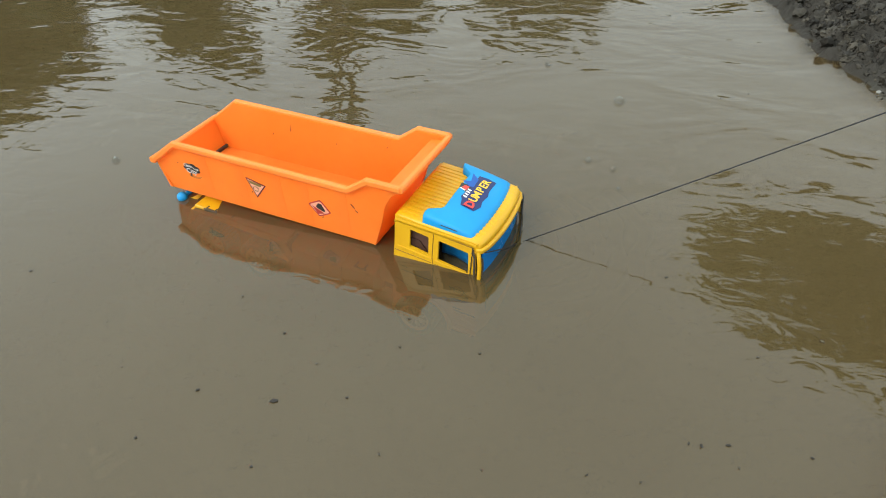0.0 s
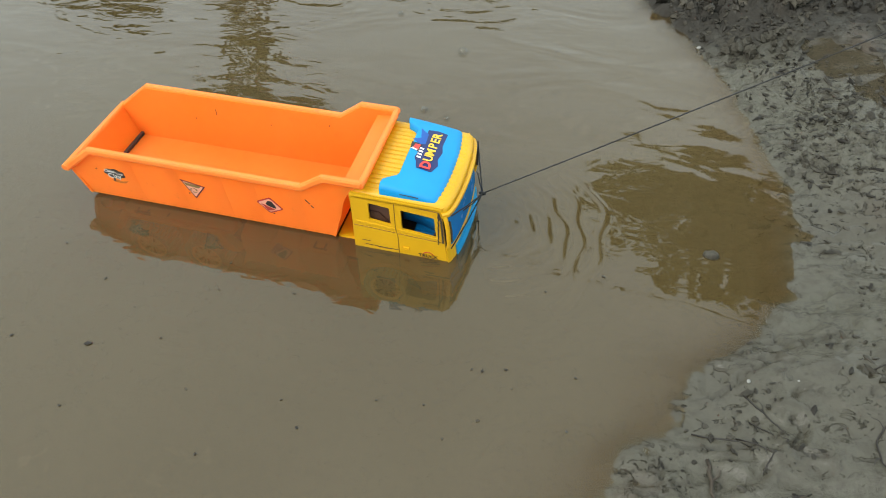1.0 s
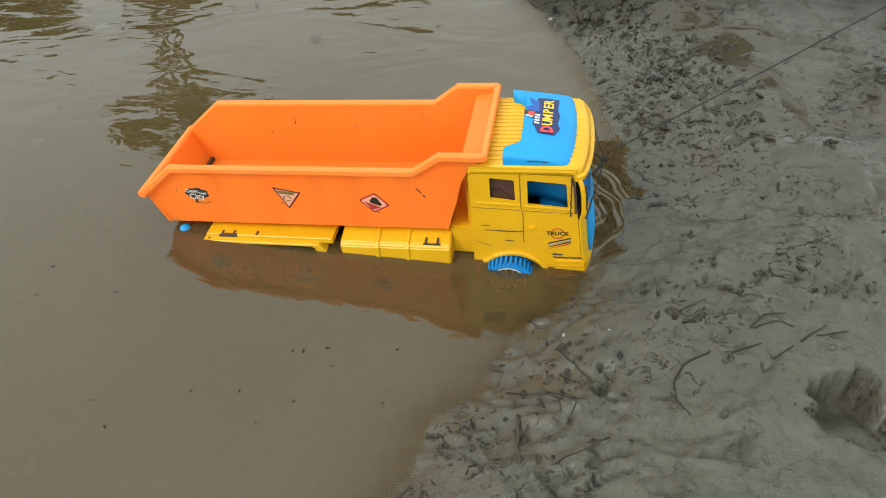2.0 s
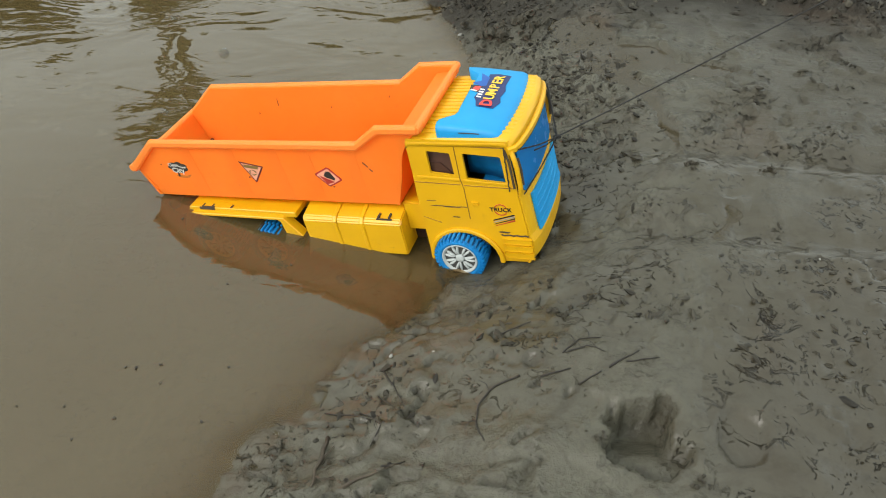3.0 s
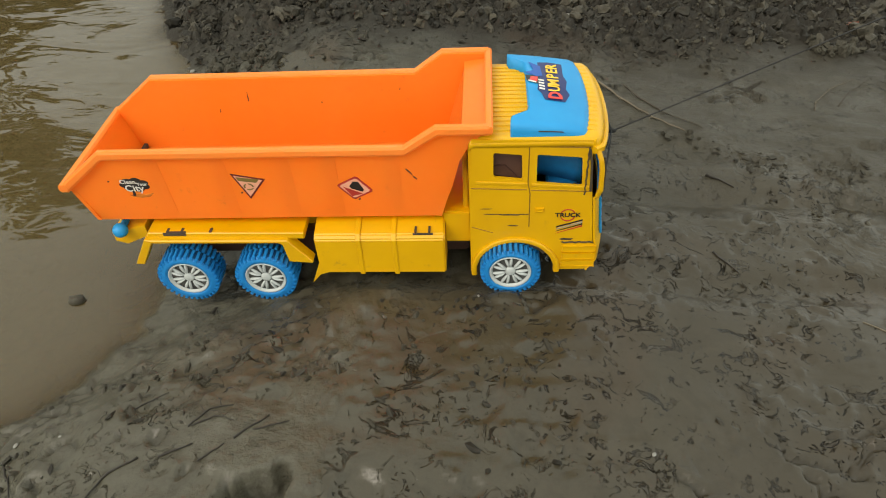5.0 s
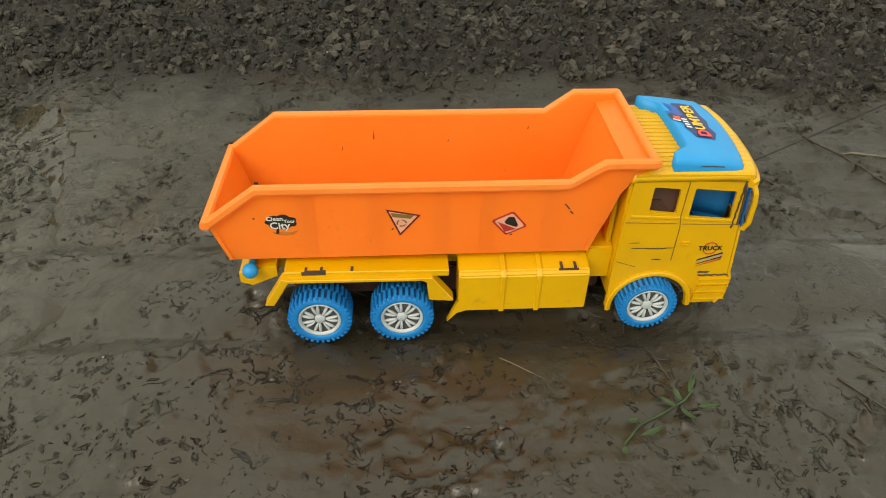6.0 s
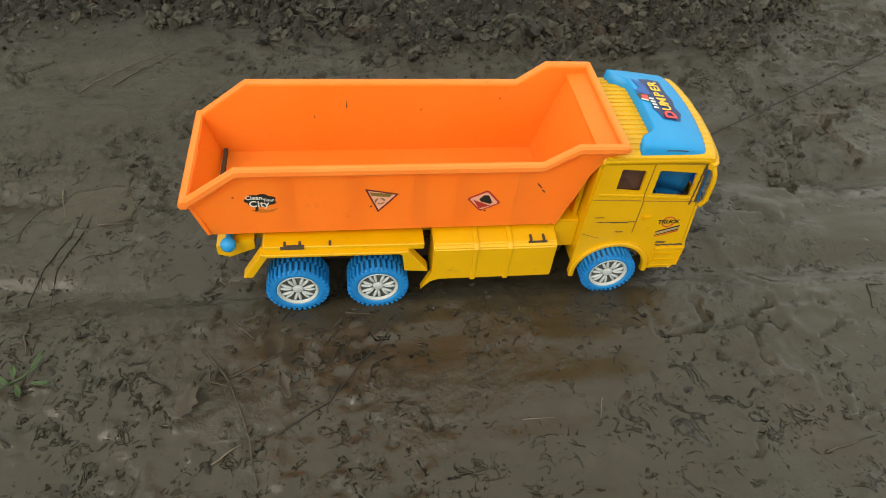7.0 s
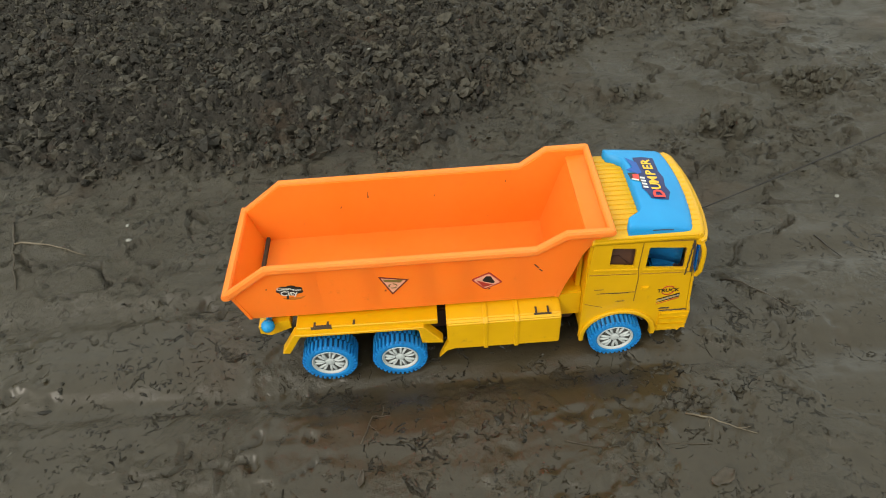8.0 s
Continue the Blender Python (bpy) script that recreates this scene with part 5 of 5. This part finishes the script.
def leaf(x, y, length, wide, turn, material, label, name="leaf"):
    ob = part(name, leaf_mesh(length, wide * 0.75, 0.30, 0.38), material, None, "", True)
    ob.matrix_basis = pose(x, y, ground_at(x, y) + 0.0012, twig_rng.uniform(-7, 7), twig_rng.uniform(-6, 6), turn)
    tagged(ob, label, "leaf", "fallen leaves on the mud")


leaf(0.726, -0.160, 0.034, 0.013, 70, DEAD_LEAF, "muddy brown dead leaf pressed into mud")
leaf(0.805, -0.152, 0.028, 0.008, 110, DEAD_LEAF, "pale curled dead leaf on mud")
leaf(1.378, -0.137, 0.016, 0.004, 80, DEAD_LEAF, "pale curled dead leaf on mud")
leaf(1.705, -0.165, 0.024, 0.010, 20, DEAD_LEAF, "torn orange-brown dead leaf on mud")
leaf(1.392, 0.382, 0.026, 0.006, 50, DEAD_LEAF, "pale curled dead leaf among clods")
leaf(0.827, -0.124, 0.022, 0.009, 300, DEAD_LEAF, "grey-brown dead leaf on mud")
leaf(0.675, 0.531, 0.020, 0.008, 10, bark("red_leaf", (0.10, 0.030, 0.015), (0.17, 0.055, 0.03)), "small reddish dead leaf among clods")
leaf(-0.289, -0.158, 0.012, 0.006, 20, DARK_TWIG, "dark wet leaf scrap at the waterline")

# a pulled-up sprig of weed
sprig = part("weed_sprig", box(0, 0.001, 0, 0.001, 0, 0.001), GREEN_LEAF)
bm = bmesh.new()
stem = [(0.528, -0.168), (0.545, -0.150), (0.566, -0.139), (0.588, -0.128), (0.598, -0.118)]
add_tube(bm, [(x, y, ground_at(x, y) + 0.0035) for x, y in stem], 0.0009, 6)
sprig.data.clear_geometry()
bm.to_mesh(sprig.data)
bm.free()
tagged(sprig, "wilted green weed sprig lying on mud", "weed")
for x, y, length, turn, lift in ((0.598, -0.113, 0.022, 62, 8), (0.588, -0.140, 0.020, -60, 4), (0.573, -0.130, 0.018, 150, 5), (0.606, -0.135, 0.020, -8, 6), (0.553, -0.158, 0.024, 15, 3), (0.540, -0.146, 0.014, 200, 4), (0.582, -0.124, 0.014, 110, 8), (0.527, -0.174, 0.010, 260, 2)):
    blade = part("blade", leaf_mesh(length * 0.85, 0.0024, 0.25, 0.1), GREEN_LEAF, sprig, "", True)
    blade.matrix_basis = pose(x, y, ground_at(x, y) + 0.004, 0, -lift, turn)


def pebble(x, y, size, material, label, category, group, z=None, flat=0.5):
    g = np.random.default_rng(int(1000 + 997 * abs(x) + 313 * abs(y)))
    bm = bmesh.new()
    bmesh.ops.create_icosphere(bm, subdivisions=2, radius=size)
    for v in bm.verts:
        v.co = Vector((v.co.x * g.uniform(1.0, 1.15), v.co.y * 0.75, v.co.z * flat)) * g.uniform(0.9, 1.1)
    ob = part(category.replace(" ", "_"), bm, material, None, "", True)
    ob.matrix_basis = pose(x, y, (ground_at(x, y) + size * flat * 0.5) if z is None else z, 0, 0, 360 * g.uniform())
    tagged(ob, label, category, group)


for x, y, r in ((-0.274, -0.208, 0.0022), (-0.236, -0.205, 0.0012), (0.224, -0.217, 0.0020), (1.058, 0.222, 0.0040), (1.364, 0.652, 0.004), (1.062, 0.247, 0.0042), (1.046, 0.255, 0.0034), (1.968, 0.192, 0.0034), (1.881, 0.143, 0.0028), (0.238, 0.533, 0.0035), (0.094, -0.066, 0.0014), (-0.322, 0.420, 0.0045), (-0.372, 0.621, 0.0040)):
    pebble(x, y, r, CHIP, "tiny whitish chip lying on mud", "white chip", "white chips on the bank", flat=0.4)
pebble(-0.302, -0.038, 0.0085, CRUMB, "dark wet stone breaking the shallow water", "stone", "", z=0.001)

# ---- scraps afloat ----


def afloat(x, y, size, k):
    ob = part("floating_scrap", leaf_mesh(min(size, 0.006) * 1.35, min(size, 0.006) * 0.36, 0.1, 0.35), DARK_TWIG if k % 3 else DEAD_LEAF, None, "", False)
    ob.matrix_basis = pose(x, y, 0.0006, 0, 0, twig_rng.uniform(0, 360))
    tagged(ob, "tiny dark scrap of leaf afloat" if k % 3 else "tiny pale scrap of leaf afloat", "leaf scrap", "scraps afloat on the pond")


AFLOAT = [(-1.048, -0.329), (-0.859, -0.385), (-0.955, -0.330), (-1.217, -0.250), (-1.260, -0.243), (-0.671, -0.327), (-0.759, -0.340), (-0.505, -0.249), (-0.465, -0.137), (-0.796, -0.185), (-0.860, -0.267), (-0.712, -0.208), (-0.759, 0.436), (-0.493, 0.377), (-0.530, 0.354), (-1.108, -0.283), (-0.986, -0.206), (-0.977, -0.393)]
AFLOAT_TOO = [(-0.720, -0.094), (-0.557, -0.051), (-1.139, -0.126), (-0.790, -0.223), (-0.912, -0.241), (-0.718, -0.395), (-0.497, -0.301), (-0.589, -0.305), (-0.813, -0.295), (-0.410, -0.100), (-0.515, -0.250), (-0.646, -0.349), (-0.475, -0.261), (-0.421, -0.234), (-0.484, -0.242), (-0.522, -0.326), (-0.421, -0.291), (-0.547, -0.298)]
for k, (x, y) in enumerate(AFLOAT + AFLOAT_TOO):
    afloat(x, y, 0.0018 + 0.0014 * ((k * 7) % 5) / 5, k)
afloat(-0.877, -0.319, 0.0085, 1)
BUBBLE = Nodes("bubble_film").done(Base_Color=(0.16, 0.15, 0.12), Roughness=0.05, Alpha=0.25, IOR=1.33)
for x, y, r in ((-0.669, 0.314, 0.008), (-0.681, 0.148, 0.005), (-0.646, 0.136, 0.004), (-0.632, 0.095, 0.003), (-0.800, 0.410, 0.005), (-1.329, -0.017, 0.006), (-1.678, 0.250, 0.010)):
    bm = bmesh.new()
    bmesh.ops.create_uvsphere(bm, u_segments=16, v_segments=8, radius=r)
    bmesh.ops.delete(bm, geom=[v for v in bm.verts if v.co.z < -0.0001], context="VERTS")
    ob = part("bubble", bm, BUBBLE, None, "", True)
    ob.matrix_basis = pose(x, y, 0.0004)
    tagged(ob, "small clear bubble resting on the water", "bubble", "bubbles on the pond")

# ---- tow string ----
STRING = bark("dark_twine", (0.005, 0.0045, 0.004), (0.012, 0.010, 0.009))
KNOT = (0.2756, 0.0124, 0.118)
bm = bmesh.new()
bmesh.ops.create_icosphere(bm, subdivisions=2, radius=0.0026, matrix=Matrix.Translation(KNOT) @ Matrix.Diagonal((1.6, 0.9, 0.9, 1)))
bridle = part("string_bridle", bm, STRING)
tagged(bridle, "knotted dark string bridle tied to the cab front", "string")
for end in ((0.2585, -0.0600, 0.1500), (0.2590, 0.0600, 0.1490), (0.2590, -0.0625, 0.1040), (0.2600, 0.0610, 0.1020), (0.2640, -0.0300, 0.1300)):
    bm = bmesh.new()
    mid = [(KNOT[i] + end[i]) / 2 - (0.002 if i == 2 else 0) for i in range(3)]
    add_tube(bm, [KNOT, mid, end], 0.0007, 6)
    part("strand", bm, STRING, bridle)
bm = bmesh.new()
sag = [(d, 0, -0.010 * math.sin(math.pi * d / 1.1)) for d in np.linspace(0, 1.1, 25)]
add_tube(bm, [(x, 0, z) for x, _, z in sag], 0.00068, 6)
tow_string = part("tow_string", bm, STRING)
tagged(tow_string, "long taut dark tow string leading ahead of the truck", "string")

# ---- rings of ripples pushed ahead by the cab ----
ripples = tagged(new("bow_ripples"), "low rings of ripples spreading from the cab", "ripples")
for k, (radius, reach) in enumerate(((0.045, 62), (0.064, 70), (0.085, 66), (0.106, 72), (0.128, 60), (0.152, 52))):
    bm = bmesh.new()
    rows = []
    for i in range(49):
        a = radians(-reach + 2 * reach * i / 48 + 8 * math.sin(3 * k))
        fade = math.sin(math.pi * i / 48) ** 0.5
        r = radius * (1 + 0.05 * math.sin(4 * a + k) + 0.025 * math.sin(11 * a + 2 * k))
        row = []
        for j in range(9):
            u = j / 4 - 1
            row.append(((r + 0.0085 * u) * math.cos(a), (r + 0.0085 * u) * math.sin(a) * 0.92, (0.00075 * (0.5 + 0.5 * math.cos(math.pi * u)) * (1 + 0.3 * math.sin(7 * a + k)) * fade) - 0.00022))
        rows.append(row)
    add_surface(bm, rows)
    bmesh.ops.recalc_face_normals(bm, faces=list(bm.faces))
    part("ripple", bm, WATER, ripples, "", True)


# ---- trees round the pond, mirrored in its water ----
def leaf_green(name, dark, pale):
    n = Nodes(name)
    island = n.add("ShaderNodeNewGeometry").outputs["Random Per Island"]
    return n.done(Base_Color=n.mix(n.ramp(island, (0.0, 0.0), (1.0, 1.0)), dark, pale), Roughness=0.5)


FOLIAGE = leaf_green("foliage", (0.030, 0.046, 0.010), (0.075, 0.100, 0.026))
TRUNK = bark("tree_bark", (0.045, 0.036, 0.026), (0.10, 0.085, 0.062))


def tree(x, y, tall, clumps, leaf_size, per_clump, seed, label, girth=0.045):
    """A tapered trunk, limbs to each clump, and a crown of separate leaves; clumps are (x, y, z, radius)."""
    g = np.random.default_rng(seed)
    z0 = ground_at(x, y)
    root = tagged(new("tree"), label, "tree", "trees round the pond")
    root.location = (x, y, z0 - 0.05)
    bm = bmesh.new()
    path = [(0.04 * tall * math.sin(2.2 * t) * (1 if seed % 2 else -1), 0.03 * tall * math.sin(3 * t), tall * t) for t in np.linspace(0, 1, 9)]
    add_tube(bm, path, [girth * tall * (1 - 0.75 * t) for t in np.linspace(0, 1, 9)], 10)
    part("trunk", bm, TRUNK, root, "", True)
    pts, sizes = [], []
    for cx, cy, cz, r in clumps:
        start = Vector(path[min(8, 3 + int(g.integers(0, 5)))])
        end = Vector((cx - x, cy - y, cz - z0))
        bm = bmesh.new()
        bend = (start + end) / 2 + Vector((0, 0, 0.12 * (end - start).length))
        add_tube(bm, [start, bend, end], [0.014 * tall, 0.008 * tall, 0.003 * tall], 7)
        part("limb", bm, TRUNK, root, "", True)
        d = g.standard_normal((per_clump, 3))
        d /= np.linalg.norm(d, axis=1)[:, None]
        rad = r * g.uniform(0.15, 1.0, per_clump) ** 0.5 * (0.75 + 0.5 * np.abs(np.sin(3 * d[:, 0] + 5 * d[:, 2] + seed)))
        pts.append(np.array(end)[None] + d * rad[:, None] * np.array([1, 1, 0.7]))
    pts = np.concatenate(pts)
    n = len(pts)
    u = g.standard_normal((n, 3))
    u /= np.linalg.norm(u, axis=1)[:, None]
    w = np.cross(u, g.standard_normal((n, 3)))
    w /= np.linalg.norm(w, axis=1)[:, None]
    s = leaf_size * g.uniform(0.6, 1.3, n)[:, None]
    quad = np.stack([pts - u * s, pts + w * s * 0.42, pts + u * s, pts - w * s * 0.42], 1).reshape(-1, 3)
    faces = np.arange(n * 4).reshape(-1, 4)
    data = bpy.data.meshes.new("crown")
    data.from_pydata(quad.tolist(), [], faces.tolist())
    data.materials.append(FOLIAGE)
    crown = new("crown", data)
    crown.parent = root


def ring_of_clumps(x, y, low, high, spread, n, r, seed):
    g = np.random.default_rng(seed)
    return [(x + g.uniform(-spread, spread), y + g.uniform(-spread, spread), g.uniform(low, high), r * g.uniform(0.7, 1.2)) for _ in range(n)]


# one leans out over the shore, the others stand in a row behind the pond
tree(2.6, 4.6, 4.2, [(0.05, 3.9, 3.15, 0.42), (0.35, 4.0, 3.55, 0.48), (0.75, 4.0, 3.35, 0.45), (0.45, 3.9, 2.95, 0.30), (1.05, 4.1, 3.9, 0.50), (-0.2, 4.1, 3.4, 0.22), (1.5, 4.3, 4.0, 0.5)], 0.085, 420, 3, "leafy tree leaning out over the shore")
x, y = -1.0 - 6.0 * math.sin(radians(33)), 0.2 + 6.0 * math.cos(radians(33))
tree(x, y, 4.0, [(x - 0.3, y, 4.55, 0.30), (x + 0.15, y + 0.1, 4.25, 0.34), (x + 0.5, y, 4.0, 0.28), (x - 0.1, y, 3.7, 0.30), (x - 0.7, y, 4.1, 0.24)], 0.085, 330, 17, "tall thin-crowned tree behind the pond", 0.011)
for k, (a, dist, tall) in enumerate(((-10, 10.0, 3.0), (3, 9.6, 3.3), (14, 9.0, 3.9), (25, 8.4, 3.6), (36, 8.8, 4.2), (47, 8.2, 3.4), (58, 9.0, 4.0), (70, 8.5, 3.6), (84, 9.0, 4.2))):
    x, y = -1.0 - dist * math.sin(radians(a)), 0.2 + dist * math.cos(radians(a))
    tree(x, y, tall * 0.75, ring_of_clumps(x, y, 0.9, tall * 0.85, 1.2, 11, 0.5, 40 + k), 0.14, 260, 60 + k, "broad leafy tree standing behind the pond")


# ---- what moves ----
def truck_at(t):
    """Place of the truck along its way, for the turning of the wheels."""
    ts = [r[0] for r in TRUCK]
    return float(np.interp(t, ts, [r[1] for r in TRUCK]))


TOW_T = [0, 1, 1.2, 2.3, 2.5, 3.5, 4.2, 5.3, 5.5, 6.5, 7, 8]
TOW_TURN = [16.2, 19.7, 22.0, 23.2, 21.1, 21.8, 16.1, 5.9, 4.1, 7.8, 8.9, 0.6]


def motions():
    walk(truck, [(t, pose(x, y, z, r, p, w)) for t, x, y, z, r, p, w, h in TRUCK])
    walk(bed, [(t, pose(HX, 0, HZ, 0, -max(h, 0.0), 0)) for t, x, y, z, r, p, w, h in TRUCK])
    for wheel, place in WHEELS:
        rows = []
        for k in range(0, 241):
            t = k / 30
            rows.append((t, place @ pose(0, 0, 0, 0, math.degrees((truck_at(t) - truck_at(0)) / 0.0285), 0)))
        walk(wheel, rows)
    walk(bridle, [(t, pose(x, y, z, r, p, w)) for t, x, y, z, r, p, w, h in TRUCK])
    # the string leads from the knot up and ahead
    rows, ahead = [], []
    for t, x, y, z, r, p, w, h in TRUCK:
        knot = pose(x, y, z, r, p, w) @ Vector(KNOT)
        turn = float(np.interp(t, TOW_T, TOW_TURN))
        rows.append((t, pose(*knot, 0, -26, turn)))
        ahead.append((t, pose(min(knot.x - 0.012, -0.30), knot.y, float(np.interp(t, [0, 0.8, 2.6, 3.4], [-0.0020, 0, 0, -0.0035])), 0, 0, 0)))
    walk(tow_string, rows)
    walk(ripples, ahead)


motions()
